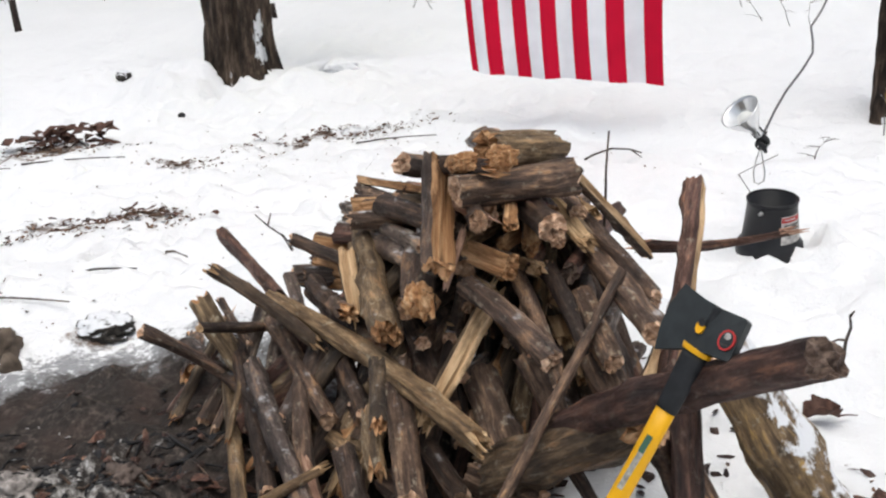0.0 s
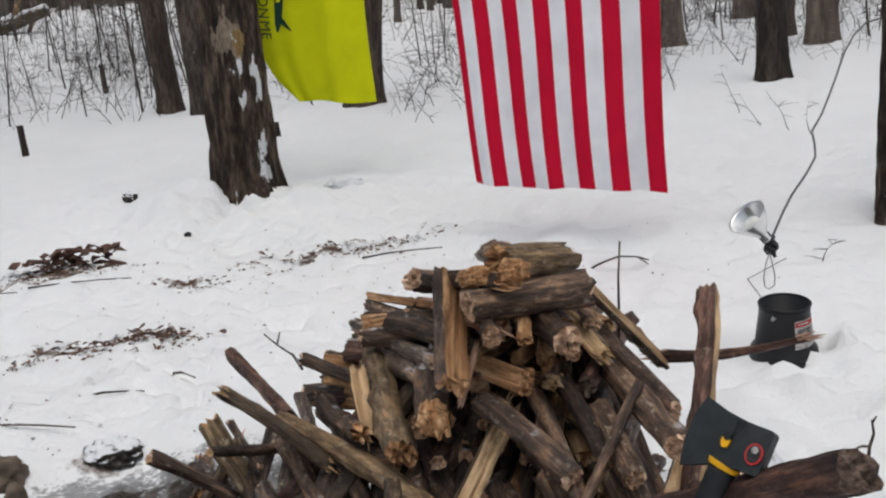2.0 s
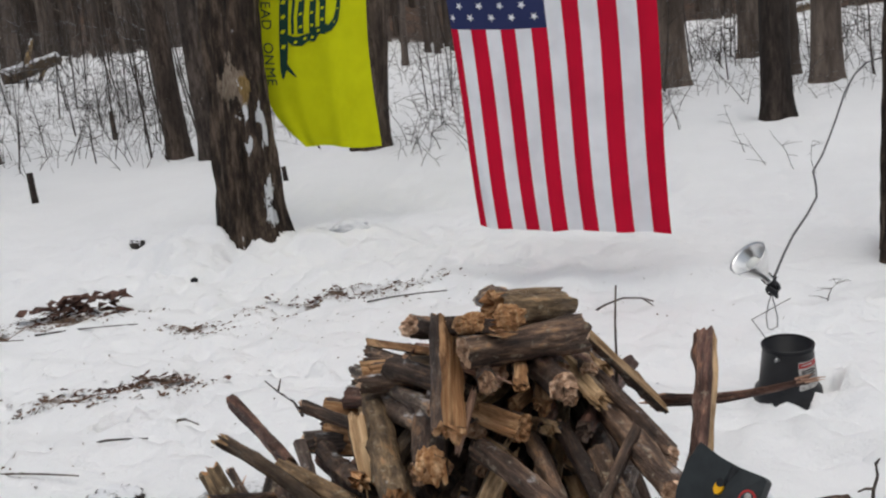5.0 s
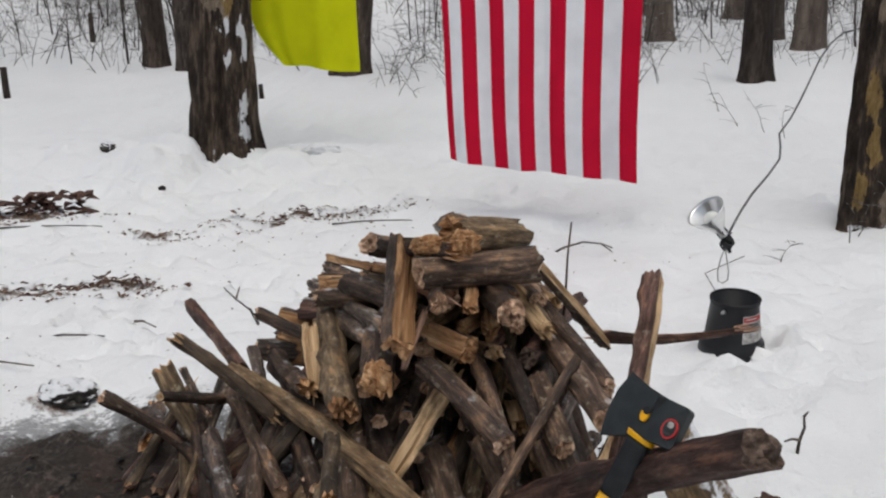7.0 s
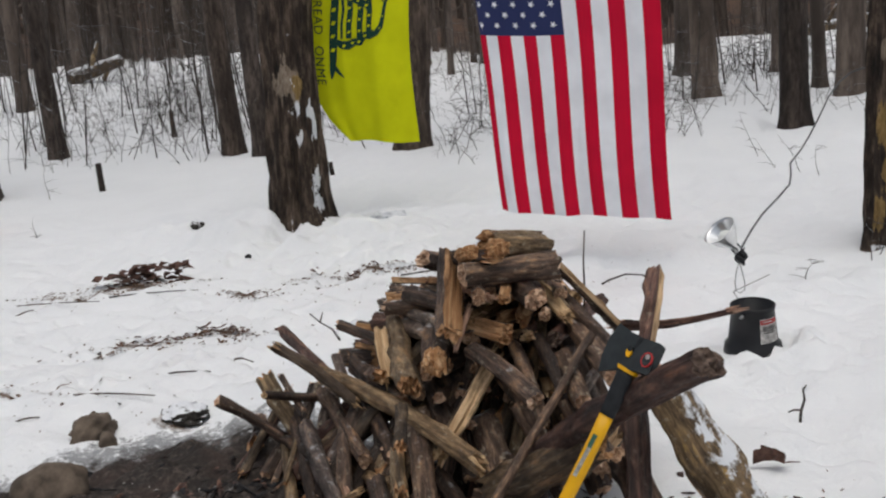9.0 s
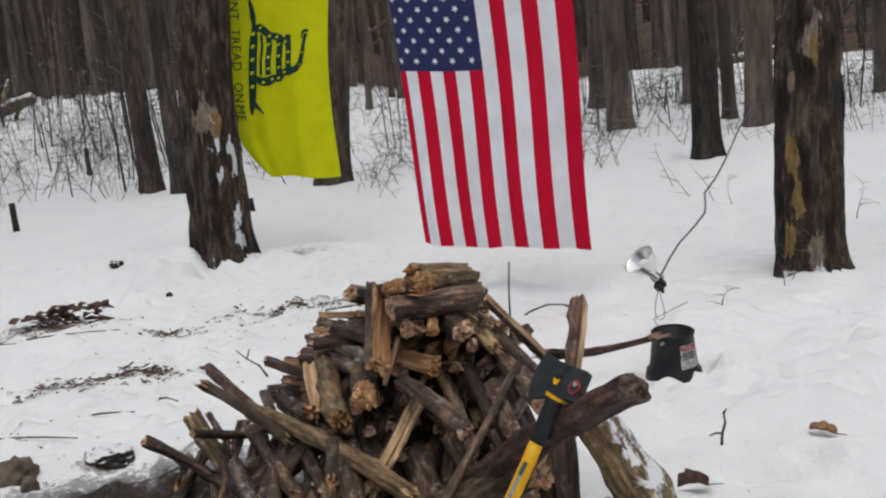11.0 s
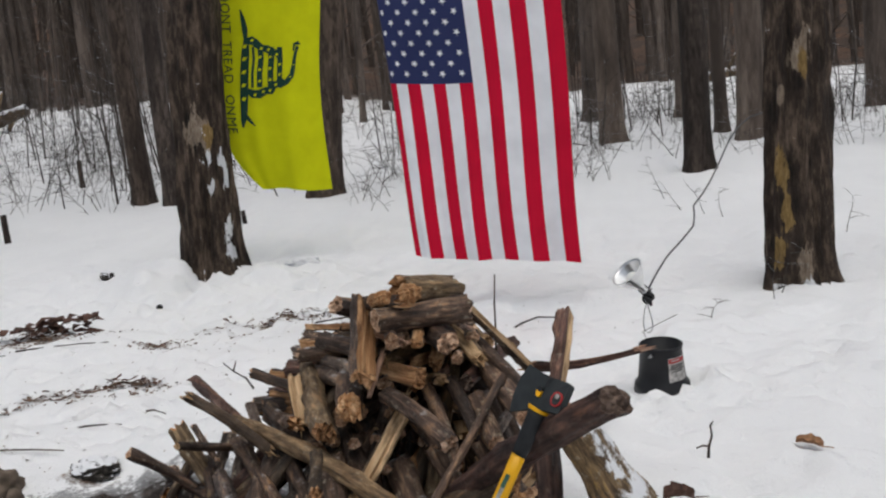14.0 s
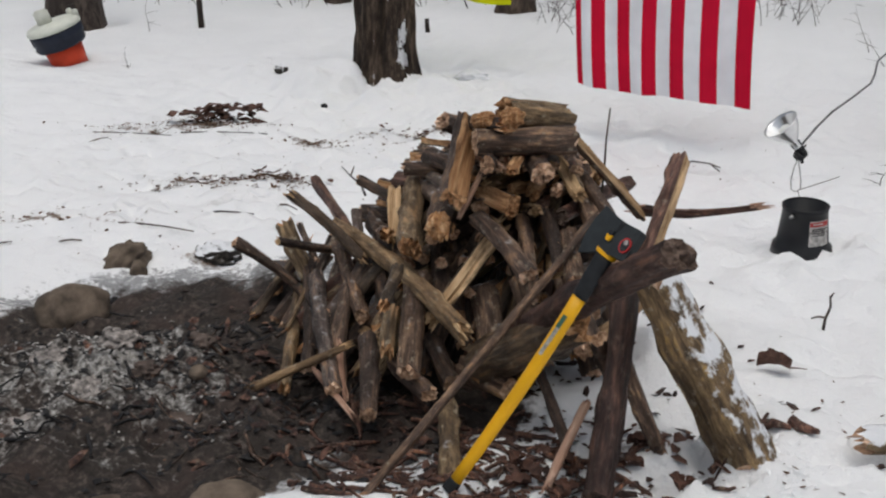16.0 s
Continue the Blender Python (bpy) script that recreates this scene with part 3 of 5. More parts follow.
log((0.063, 2.463, 0.467), (0.081, 2.280, 0.414), 0.041, "rotten")
log((0.170, 2.339, 0.532), (0.145, 2.267, 0.454), 0.011, "splitp")
log((0.143, 2.400, 0.590), (0.222, 2.326, 0.575), 0.017, "splitp")
log((0.217, 2.257, 0.588), (0.124, 2.703, 0.550), 0.025, "round")
log((0.279, 2.271, 0.577), (0.260, 2.585, 0.589), 0.018, "split")
log((0.363, 2.247, 0.581), (0.224, 2.768, 0.543), 0.032, "round")
log((0.424, 2.389, 0.502), (0.307, 2.584, 0.563), 0.028, "pale")
log((0.406, 2.446, 0.548), (0.299, 2.840, 0.528), 0.021, "round")
log((0.427, 2.599, 0.492), (0.316, 2.976, 0.489), 0.026, "pale")
log((0.270, 2.302, 0.477), (0.127, 2.499, 0.465), 0.032, "split")
log((0.323, 2.347, 0.460), (0.199, 2.634, 0.414), 0.021, "pale")
log((0.561, 2.652, 0.390), (0.395, 2.440, 0.645), 0.024, "board", face=(0.3, -0.5, 0.8), cut=0.1, bend=0.0)
log((0.560, 2.270, 0.420), (0.322, 2.660, 0.562), 0.026, "round")
log((0.560, 2.130, 0.410), (0.398, 2.553, 0.470), 0.033, "round")
log((0.545, 2.238, 0.408), (0.412, 2.506, 0.463), 0.028, "round")
log((0.364, 2.112, 0.357), (0.180, 2.303, 0.439), 0.027, "round")
log((0.229, 2.329, 0.409), (0.096, 2.616, 0.380), 0.019, "pale")
log((0.231, 2.338, 0.405), (0.101, 2.160, 0.196), 0.030, "pale", cut=0.55)
log((-0.418, 2.450, 0.421), (-0.179, 2.389, 0.272), 0.020, "worn")
log((-0.319, 2.542, 0.307), (0.232, 2.019, 0.231), 0.031, "worn")
log((-0.614, 3.032, 0.321), (-0.355, 2.707, 0.257), 0.023, "red")
log((-0.278, 2.610, 0.442), (-0.149, 2.573, 0.403), 0.017, "round")
log((-0.319, 2.680, 0.323), (-0.257, 2.549, 0.274), 0.017, "snow")
log((-0.477, 2.462, 0.274), (-0.322, 2.665, 0.200), 0.015, "paletip")
log((-0.532, 2.628, 0.273), (-0.422, 2.557, 0.133), 0.031, "moss")
log((-0.476, 2.611, 0.286), (-0.388, 2.535, 0.205), 0.012, "round")
log((-0.647, 2.518, 0.241), (-0.474, 2.578, 0.103), 0.021, "round")
log((-0.682, 2.855, 0.065), (-0.236, 2.269, 0.134), 0.025, "round")
log((-0.640, 2.748, 0.019), (-0.721, 2.994, 0.020), 0.030, "rotten")
log((-0.364, 2.482, 0.174), (-0.091, 1.972, 0.059), 0.025, "snow")
log((-0.370, 2.560, 0.113), (-0.074, 2.200, 0.105), 0.024, "worn")
log((-0.396, 2.501, 0.147), (-0.378, 2.305, 0.069), 0.010, "moss")
log((-0.467, 2.575, 0.077), (-0.268, 2.050, 0.003), 0.024, "moss")
log((-0.453, 2.614, 0.176), (-0.237, 2.136, 0.036), 0.026, "round")
log((0.016, 2.149, 0.329), (0.063, 1.932, 0.310), 0.021, "moss")
log((-0.013, 2.187, 0.203), (0.020, 2.062, 0.141), 0.027, "moss")
log((0.024, 2.282, 0.270), (0.100, 1.990, 0.119), 0.036, "round")
log((-0.062, 2.136, 0.137), (0.023, 1.913, 0.032), 0.030, "round")
log((-0.185, 2.077, 0.050), (-0.023, 1.922, 0.022), 0.011, "splitp")
log((-0.147, 2.141, 0.110), (-0.055, 1.965, 0.044), 0.012, "splitp")
log((-0.370, 1.996, -0.000), (-0.098, 2.071, 0.135), 0.012, "worn")
log((0.664, 2.600, 0.566), (0.580, 2.200, 0.232), 0.034, "splitr", face=(1, -0.25, 0.1), cut=0.45)
log((0.601, 2.106, 0.340), (0.613, 1.750, -0.004), 0.040, "red")
log((0.768, 1.610, 0.592), (0.350, 2.095, 0.200), 0.039, "red", taper=1.2, bend=0.015)
log((0.520, 1.930, 0.315), (0.255, 2.085, 0.125), 0.050, "moss", taper=1.15)
log((0.668, 2.025, 0.425), (0.915, 2.035, -0.010), 0.066, "snowmoss", taper=1.30)
log((0.606, 2.031, 0.214), (0.713, 1.993, 0.002), 0.026, "round")
log((0.535, 1.993, 0.093), (0.504, 1.754, -0.000), 0.012, "splitp")
log((0.404, 2.042, 0.170), (0.516, 1.903, 0.038), 0.017, "round")
log((0.495, 2.287, 0.474), (0.143, 1.595, 0.001), 0.013, "round")
log((0.199, 2.009, 0.038), (0.315, 1.679, -0.002), 0.028, "moss")
log((0.279, 2.388, 0.427), (0.382, 2.101, 0.311), 0.022, "round")
log((0.336, 2.400, 0.444), (0.422, 2.194, 0.359), 0.021, "round")
log((0.414, 2.325, 0.409), (0.479, 2.112, 0.351), 0.027, "round")
log((0.396, 2.276, 0.396), (0.288, 2.614, 0.355), 0.017, "pale")
log((-0.340, 2.597, 0.227), (-0.120, 2.233, 0.160), 0.030, "round")
log((-0.187, 2.489, 0.271), (-0.044, 2.247, 0.163), 0.030, "round")
log((0.032, 2.448, 0.303), (0.129, 2.249, 0.182), 0.044, "round")
log((0.197, 2.330, 0.226), (0.278, 2.157, 0.110), 0.043, "round")
log((0.304, 2.270, 0.287), (0.413, 2.075, 0.158), 0.034, "round")
log((0.447, 2.218, 0.317), (0.530, 2.029, 0.219), 0.039, "round")
log((-0.176, 2.417, 0.242), (-0.247, 2.215, 0.054), 0.031, "round")
log((-0.214, 2.381, 0.200), (-0.109, 2.048, 0.041), 0.026, "round")
log((0.023, 2.107, 0.097), (0.150, 2.003, 0.064), 0.028, "round")
log((0.079, 2.210, 0.127), (0.180, 2.092, 0.061), 0.033, "round")
log((0.195, 2.136, 0.092), (0.339, 2.041, 0.089), 0.034, "round")
log((0.559, 2.006, 0.259), (0.604, 2.092, 0.089), 0.028, "round")
log((0.055, 2.479, 0.362), (0.144, 2.401, 0.278), 0.038, "round")
log((0.234, 2.415, 0.346), (0.323, 2.256, 0.293), 0.032, "round")
log((-0.244, 2.634, 0.314), (-0.032, 2.347, 0.277), 0.034, "round")
log((-0.089, 2.357, 0.352), (-0.287, 2.758, 0.266), 0.026, "rotten")
log((0.132, 2.371, 0.313), (0.010, 2.651, 0.271), 0.027, "pale")
log((0.540, 2.670, 0.405), (0.862, 2.627, 0.446), 0.023, "spar", taper=0.5, bend=0.012, face=(-0.2, 0.4, 0.9))


def fill_heap():
    """The body of the heap behind the logs that show: leaning ones from the foot towards the top, and stacked ones that end at the front."""
    rnd = random.Random(31)
    peak = Vector((0.23, 2.62, 0.56))
    for k in range(64):
        a = rnd.uniform(0, 6.283)
        foot = Vector((0.06 + 0.50 * math.cos(a), 2.50 + 0.36 * math.sin(a), 0.02))
        goal = peak + Vector((rnd.uniform(-0.14, 0.14), rnd.uniform(-0.05, 0.12), 0))
        s = rnd.uniform(0.0, 0.25)
        log(foot.lerp(goal, s), foot.lerp(goal, rnd.uniform(0.62, 0.92)), rnd.uniform(0.022, 0.038), rnd.choice(("round", "round", "red", "moss")))
    for z in (0.16, 0.23, 0.30, 0.37, 0.44, 0.50, 0.555):
        half = 0.40 * (1 - z / 0.82)
        n = max(3, int(half * 2 / 0.062))
        for k in range(n):
            x = 0.24 - half + 2 * half * (k + 0.5) / n + rnd.uniform(-0.012, 0.012) - 0.05 * (0.5 - z)
            y = 2.20 + 0.34 * z + rnd.uniform(0.0, 0.07)
            w = rnd.uniform(-0.10, 0.10)
            log((x, y, z + rnd.uniform(-0.01, 0.01)), (x + w, y + rnd.uniform(0.35, 0.5), z + rnd.uniform(-0.05, 0.02)), rnd.uniform(0.018, 0.030), rnd.choice(("round", "round", "pale", "red", "moss", "snow", "split")))
    for k in range(22):
        x = -0.62 + 0.06 * k * 0.75 + rnd.uniform(-0.02, 0.02)
        y = 2.62 - 0.28 * (k / 22) + rnd.uniform(-0.03, 0.03)
        top = Vector((x + rnd.uniform(0.0, 0.10), y + rnd.uniform(0.05, 0.15), rnd.uniform(0.12, 0.22) + 0.16 * k / 22))
        log((x, y - 0.10, 0.015), top, rnd.uniform(0.013, 0.024), rnd.choice(("round", "moss", "snow", "red")))

    for k in range(18):
        q = k / 17
        end = Vector((0.0, 2.58, 0.57)).lerp(Vector((-0.33, 2.78, 0.30)), q) + Vector((rnd.uniform(-0.04, 0.03), rnd.uniform(-0.05, 0.08), rnd.uniform(-0.03, 0.02)))
        log(end, end + Vector((rnd.uniform(0.22, 0.34), rnd.uniform(-0.16, 0.05), rnd.uniform(-0.06, 0.03))), rnd.uniform(0.018, 0.032), rnd.choice(("round", "snow", "moss", "snow", "red", "split")))


fill_heap()


def chunk(at, size, turn, seed):
    """A crumbling piece of rotten wood, ragged all over."""
    bm = bmesh.new()
    bmesh.ops.create_icosphere(bm, subdivisions=4, radius=1.0)
    for v in bm.verts:
        c = v.co.copy()
        k = 1 + 0.30 * noise.noise(c * 1.5 + Vector((seed, 0, 0))) + 0.26 * noise.noise(c * 3.6 + Vector((0, seed, 0))) + 0.16 * noise.noise(c * 8 + Vector((0, 0, seed)))
        v.co = Vector((c.x * size[0] * k, c.y * size[1] * k, c.z * size[2] * k))
    ob = part("rotten_wood", bm, WOOD_ROT, smooth=False)
    ob.matrix_world = pose(*at, 0, -8, turn)
    tagged(ob, "crumbling orange lump of rotten wood on top of the woodpile", "firewood")


chunk((0.180, 2.362, 0.684), (0.046, 0.026, 0.020), -35, 3.1)
chunk((0.085, 2.285, 0.415), (0.034, 0.030, 0.034), 20, 5.2)
chunk((0.262, 2.330, 0.700), (0.036, 0.024, 0.024), -35, 7.7)


# ---- the axe leaning on the pile ----
def build_axe():
    axe = tagged(new("axe"), "axe with dark head and yellow black handle leaning on the woodpile", "axe")
    head_at, foot = Vector((0.635, 1.764, 0.562)), Vector((0.312, 1.655, 0.012))
    up = (head_at - foot).normalized()
    edge = Vector((-0.87, 0.36, 0.15)).normalized()
    edge = (edge - up * edge.dot(up)).normalized()
    flat = edge.cross(up)
    m = Matrix((edge, flat, up)).transposed().to_4x4()
    m.translation = head_at
    axe.matrix_world = m
    # The head's outline: a flared cutting edge at +x and a square poll at -x; it swells towards the eye.
    outline = [(0.080, -0.058), (0.089, -0.02), (0.089, 0.02), (0.080, 0.055), (0.036, 0.043), (0.0, 0.038), (-0.040, 0.037), (-0.044, 0.033), (-0.044, -0.029), (-0.040, -0.033), (-0.012, -0.033), (0.032, -0.039)]
    thick = [0.001, 0.001, 0.001, 0.001, 0.006, 0.010, 0.011, 0.010, 0.010, 0.011, 0.011, 0.007]
    n = len(outline)
    verts = [Vector((x, d, z)) for (x, z), d in zip(outline, thick)] + [Vector((x, -d, z)) for (x, z), d in zip(outline, thick)]
    verts += [Vector((-0.015, 0.013, 0.008)), Vector((-0.015, -0.013, 0.008))]
    faces = [(k, (k + 1) % n, 2 * n) for k in range(n)] + [(n + (k + 1) % n, n + k, 2 * n + 1) for k in range(n)]
    faces += [(k, n + k, n + (k + 1) % n, (k + 1) % n) for k in range(n)]
    head = mesh_part("head", verts, faces, AXE_STEEL, axe, "dark grey coated steel axe head", smooth=False)
    # The head sits canted on the bent top of the handle.
    up_head = Vector((0.43, 0.40, 0.81)).normalized()
    edge_head = Vector((-0.80, 0.54, 0.06))
    edge_head = (edge_head - up_head * edge_head.dot(up_head)).normalized()
    flat_head = edge_head.cross(up_head)
    frame_head = Matrix((edge_head, flat_head, up_head)).transposed().to_4x4()
    frame_head.translation = head_at
    head.matrix_local = m.inverted() @ frame_head
    s = -1 if flat.y > 0 else 1

    def plate(name, at, size, mat, sides, label, lift):
        bm = bmesh.new()
        pts = [bm.verts.new((at[0] + size[0] * math.cos(6.283 * (k + 0.5) / sides), s * lift, at[1] + size[1] * math.sin(6.283 * (k + 0.5) / sides))) for k in range(sides)]
        low = [bm.verts.new((v.co.x, v.co.y - s * 0.006, v.co.z)) for v in pts]
        bm.faces.new(pts)
        for k in range(sides):
            bm.faces.new((pts[k], pts[(k + 1) % sides], low[(k + 1) % sides], low[k]))
        part(name, bm, mat, head, label, smooth=False)

    plate("red_mark", (-0.028, -0.004), (0.0135, 0.0165), LABEL_RED, 12, "red round sticker", 0.0145)
    plate("sticker_core", (-0.028, -0.004), (0.0105, 0.0135), AXE_STEEL, 12, "dark centre of the sticker", 0.0149)
    plate("white_dot", (-0.028, 0.002), (0.0055, 0.0055), LABEL_WHITE, 10, "pale dot on the sticker", 0.0155)
    plate("sticker_bar", (-0.028, -0.012), (0.009, 0.002), LABEL_DARK, 4, "dark bar on the sticker", 0.0158)
    plate("yellow_mark", (0.020, 0.000), (0.007, 0.011), AXE_YELLOW, 12, "yellow oval mark", 0.0145)
    plate("black_mark", (0.019, 0.007), (0.0065, 0.0065), GRIP, 10, "black spot on the mark", 0.0155)
    # Handle sections, in the axe's own frame; -z goes down the handle.
    length = (head_at - foot).length

    def section(name, z0, z1, w0, w1, mat, label):
        steps, v, f, sides = 9, [], [], 14
        for i in range(steps + 1):
            q = i / steps
            z, w = z0 + (z1 - z0) * q, w0 + (w1 - w0) * q
            curve = 0.012 * (1 + z / length) + 0.010 * math.sin((z / length) * 3.1)
            v += [Vector((curve + w * math.cos(6.283 * k / sides), 0.62 * w * math.sin(6.283 * k / sides), z)) for k in range(sides)]
        for i in range(steps):
            for k in range(sides):
                j = (k + 1) % sides
                f.append((i * sides + k, i * sides + j, (i + 1) * sides + j, (i + 1) * sides + k))
        f += [tuple(range(sides))[::-1], tuple(steps * sides + k for k in range(sides))]
        return mesh_part(name, v, f, mat, axe, label)

    section("eye_plug", 0.036, 0.01, 0.007, 0.008, GRIP, "black eye plug")
    section("collar", -0.033, -0.041, 0.0255, 0.024, AXE_YELLOW, "thin yellow collar")
    section("neck", -0.041, -0.140, 0.021, 0.018, GRIP, "black rubber neck guard")
    shaft = section("shaft", -0.140, -length * 0.955, 0.0165, 0.0145, AXE_YELLOW, "bright yellow fibreglass shaft")
    section("grip", -length * 0.955, -length, 0.0155, 0.019, GRIP, "black handle end")
    bm = bmesh.new()
    bmesh.ops.create_cube(bm, size=1.0, matrix=Matrix.Translation((0.000, s * 0.0098, -0.245)) @ Matrix.Diagonal((0.009, 0.0016, 0.075, 1)))
    tag = part("sticker", bm, plain("worn_sticker", (0.30, 0.29, 0.26), 0.6, 0, 0.4, 90.0), shaft, "peeling pale handle sticker", smooth=False)
    bm = bmesh.new()
    bmesh.ops.create_cube(bm, size=1.0, matrix=Matrix.Translation((0.001, s * 0.0100, -0.200)) @ Matrix.Diagonal((0.010, 0.0016, 0.030, 1)))
    part("sticker_patch", bm, plain("label_green", (0.04, 0.10, 0.07), 0.5), shaft, "dark green sticker patch", smooth=False)


build_axe()


# ---- bucket and clamp lamp ----
def build_bucket():
    m = pose(0.985, 3.875, ground_z(0.985, 3.875) - 0.012, 4, -4, 52)
    bucket = tagged(new("bucket"), "small black plastic bucket with a worn label standing in snow", "bucket")
    bucket.matrix_world = m @ Matrix.Diagonal((0.96, 0.96, 0.93, 1))
    v, f = lathe([(0.0, 0.012), (0.080, 0.012), (0.078, 0.205), (0.087, 0.207), (0.087, 0.197), (0.0845, 0.194), (0.099, 0.055), (0.112, 0.045), (0.119, 0.0), (0.0, 0.0)], 48)
    body = mesh_part("body", v, f, BLACK_PLASTIC, bucket)
    v, f = lathe([(0.083, 0.204), (0.0885, 0.206), (0.0895, 0.211), (0.0855, 0.214), (0.081, 0.211), (0.083, 0.204)], 48)
    mesh_part("rim", v, f, BLACK_PLASTIC, bucket)

    def wrap(name, w0, w1, z0, z1, mat, parent, label, lift):
        v, f, k = [], [], 16
        for i in range(k + 1):
            w = radians(w0 + (w1 - w0) * i / k)
            for z in (z0, z1):
                r = 0.0845 + (0.099 - 0.0845) * (0.194 - z) / 0.139 + lift
                v.append((r * math.cos(w), r * math.sin(w), z))
        f = [(2 * i, 2 * i + 2, 2 * i + 3, 2 * i + 1) for i in range(k)]
        return mesh_part(name, v, f, mat, parent, label)

    paper = wrap("label", -128, -72, 0.070, 0.172, LABEL_WHITE, body, "worn white paper label", 0.0012)
    wrap("label_band", -127, -73, 0.150, 0.168, LABEL_RED, paper, "faded red band", 0.0022)
    for z, w in ((0.158, 30), (0.138, 44), (0.131, 40), (0.122, 46), (0.112, 36)):
        wrap("text_bar", -122, -122 + w, z, z + (0.004 if z < 0.15 else 0.005), LABEL_DARK if z < 0.15 else LABEL_WHITE, paper, "", 0.0030)
    for a in (8, 188):
        w = radians(a)
        v, f = tube([(0.088 * math.cos(w), 0.088 * math.sin(w), 0.185), (0.105 * math.cos(w), 0.105 * math.sin(w), 0.185)], [0.008, 0.006], 12)
        mesh_part("handle_ear", v, f, WIRE, bucket, "grey handle ear")
    return bucket


build_bucket()


def build_clamp_lamp():
    lamp = tagged(new("clamp_lamp"), "aluminium clamp lamp on a wire loop above the bucket", "lamp")
    mouth, neck = Vector((0.868, 3.88, 0.455)), Vector((0.940, 3.885, 0.375))
    z = (mouth - neck).normalized()
    z = (z + Vector((0.0, -0.30, 0.12))).normalized()
    x = z.orthogonal().normalized()
    m = Matrix((x, z.cross(x), z)).transposed().to_4x4()
    m.translation = neck
    lamp.matrix_world = m
    v, f = lathe([(0.017, 0.0), (0.0185, 0.028), (0.024, 0.036), (0.036, 0.055), (0.053, 0.082), (0.064, 0.108), (0.068, 0.114), (0.0675, 0.117), (0.062, 0.108), (0.051, 0.083), (0.034, 0.056), (0.020, 0.037)], 44)
    shade = mesh_part("reflector", v, f, ALUMINIUM, lamp, "shiny spun aluminium reflector bowl")
    for k in range(6):
        w = k * math.pi / 3
        v, f = tube([(0.0182 * math.cos(w), 0.0182 * math.sin(w), 0.006), (0.0188 * math.cos(w), 0.0188 * math.sin(w), 0.026)], [0.0025, 0.0025], 6)
        mesh_part("vent_slot", v, f, BLACK_PLASTIC, shade)
    v, f = lathe([(0.0, 0.040), (0.010, 0.040), (0.014, 0.048), (0.024, 0.066), (0.027, 0.080), (0.022, 0.093), (0.010, 0.100), (0.0, 0.102)], 20)
    mesh_part("bulb", v, f, plain("frosted_bulb", (0.75, 0.75, 0.72), 0.3, 0, 0.03), lamp, "unlit white bulb")
    v, f = lathe([(0.0, -0.050), (0.013, -0.048), (0.017, -0.036), (0.017, -0.006), (0.019, 0.0), (0.0, 0.002)], 24)
    socket = mesh_part("socket", v, f, BLACK_PLASTIC, lamp, "black plastic lamp socket")
    v, f = tube([(0.014, 0, -0.02), (0.032, 0.004, -0.022)], [0.004, 0.003], 10)
    mesh_part("switch", v, f, BLACK_PLASTIC, socket)
    inv = m.inverted()

    def local(points):
        return [inv @ Vector(p) for p in points]

    c = Vector((0.948, 3.872, 0.345))
    ring = [c + Vector((0.018 * math.cos(a), 0.004, 0.018 * math.sin(a))) for a in [k * 0.4488 for k in range(15)]]
    v, f = tube(local(ring), [0.0042] * 15, 8)
    mesh_part("clamp_ring", v, f, BLACK_PLASTIC, lamp, "black clamp jaw")
    v, f = tube(local([(0.934, 3.874, 0.352), (0.956, 3.868, 0.336), (0.962, 3.866, 0.318)]), [0.010, 0.011, 0.006], 10)
    mesh_part("clamp_grip", v, f, BLACK_PLASTIC, lamp)
    loop = [(0.944, 3.872, 0.330), (0.934, 3.875, 0.30), (0.926, 3.882, 0.25), (0.930, 3.89, 0.212), (0.945, 3.90, 0.202), (0.962, 3.895, 0.215), (0.962, 3.882, 0.25), (0.952, 3.875, 0.30), (0.946, 3.872, 0.332)]
    v, f = tube(local(loop), [0.0022] * len(loop), 6)
    mesh_part("wire_loop", v, f, WIRE, lamp, "bent grey wire loop")
    way = [(0.945, 3.885, 0.365), (0.961, 3.88, 0.396), (1.00, 3.98, 0.435), (1.05, 4.1, 0.475), (1.13, 4.3, 0.51), (1.196, 4.5, 0.538), (1.214, 4.62, 0.565), (1.225, 4.75, 0.60), (1.29, 4.92, 0.64), (1.348, 5.1, 0.684), (1.42, 5.3, 0.76), (1.491, 5.5, 0.841), (1.57, 5.7, 0.90), (1.66, 5.87, 0.943), (1.80, 5.96, 0.97)]
    v, f = tube(local(way), [0.0042] * len(way), 7)
    mesh_part("cord", v, f, CORD, lamp, "dark electric cord rising to the tree")


build_clamp_lamp()


# ---- flags ----
def flag_cloth(corners, wave, sway, fold=0.0):
    """The cloth's surface: u runs across, v down."""
    tl, tr, bl, br = (Vector(c) for c in corners)
    out = (tr - tl).cross(bl - tl).normalized()
    if out.y > 0:
        out.negate()

    def at(u, v, lift=0.0):
        q = u - fold * (0.2 * u * (1 - u) + 0.022 * (1 - math.exp(-u / 0.03)) * (1 - u))
        p = tl.lerp(tr, q).lerp(bl.lerp(br, q), v) - out * fold * 0.05 * math.exp(-u / 0.1)
        w = wave * (0.25 + 0.75 * v) * (math.sin(9.4 * u + 1.2 * v + 0.5) * 0.55 + 0.32 * math.sin(21 * u - 2.0 * v + sway) + 0.16 * math.sin(37 * u + 3 * v))
        w += 0.014 * math.sin(7 * v + 3 * u + sway) * v
        p = p + out * (w + lift)
        p.z += 0.008 * v * math.sin(10 * u + 1.0 + sway)
        p.x += 0.012 * math.sin(5.2 * v + sway) * v
        return p

    return at


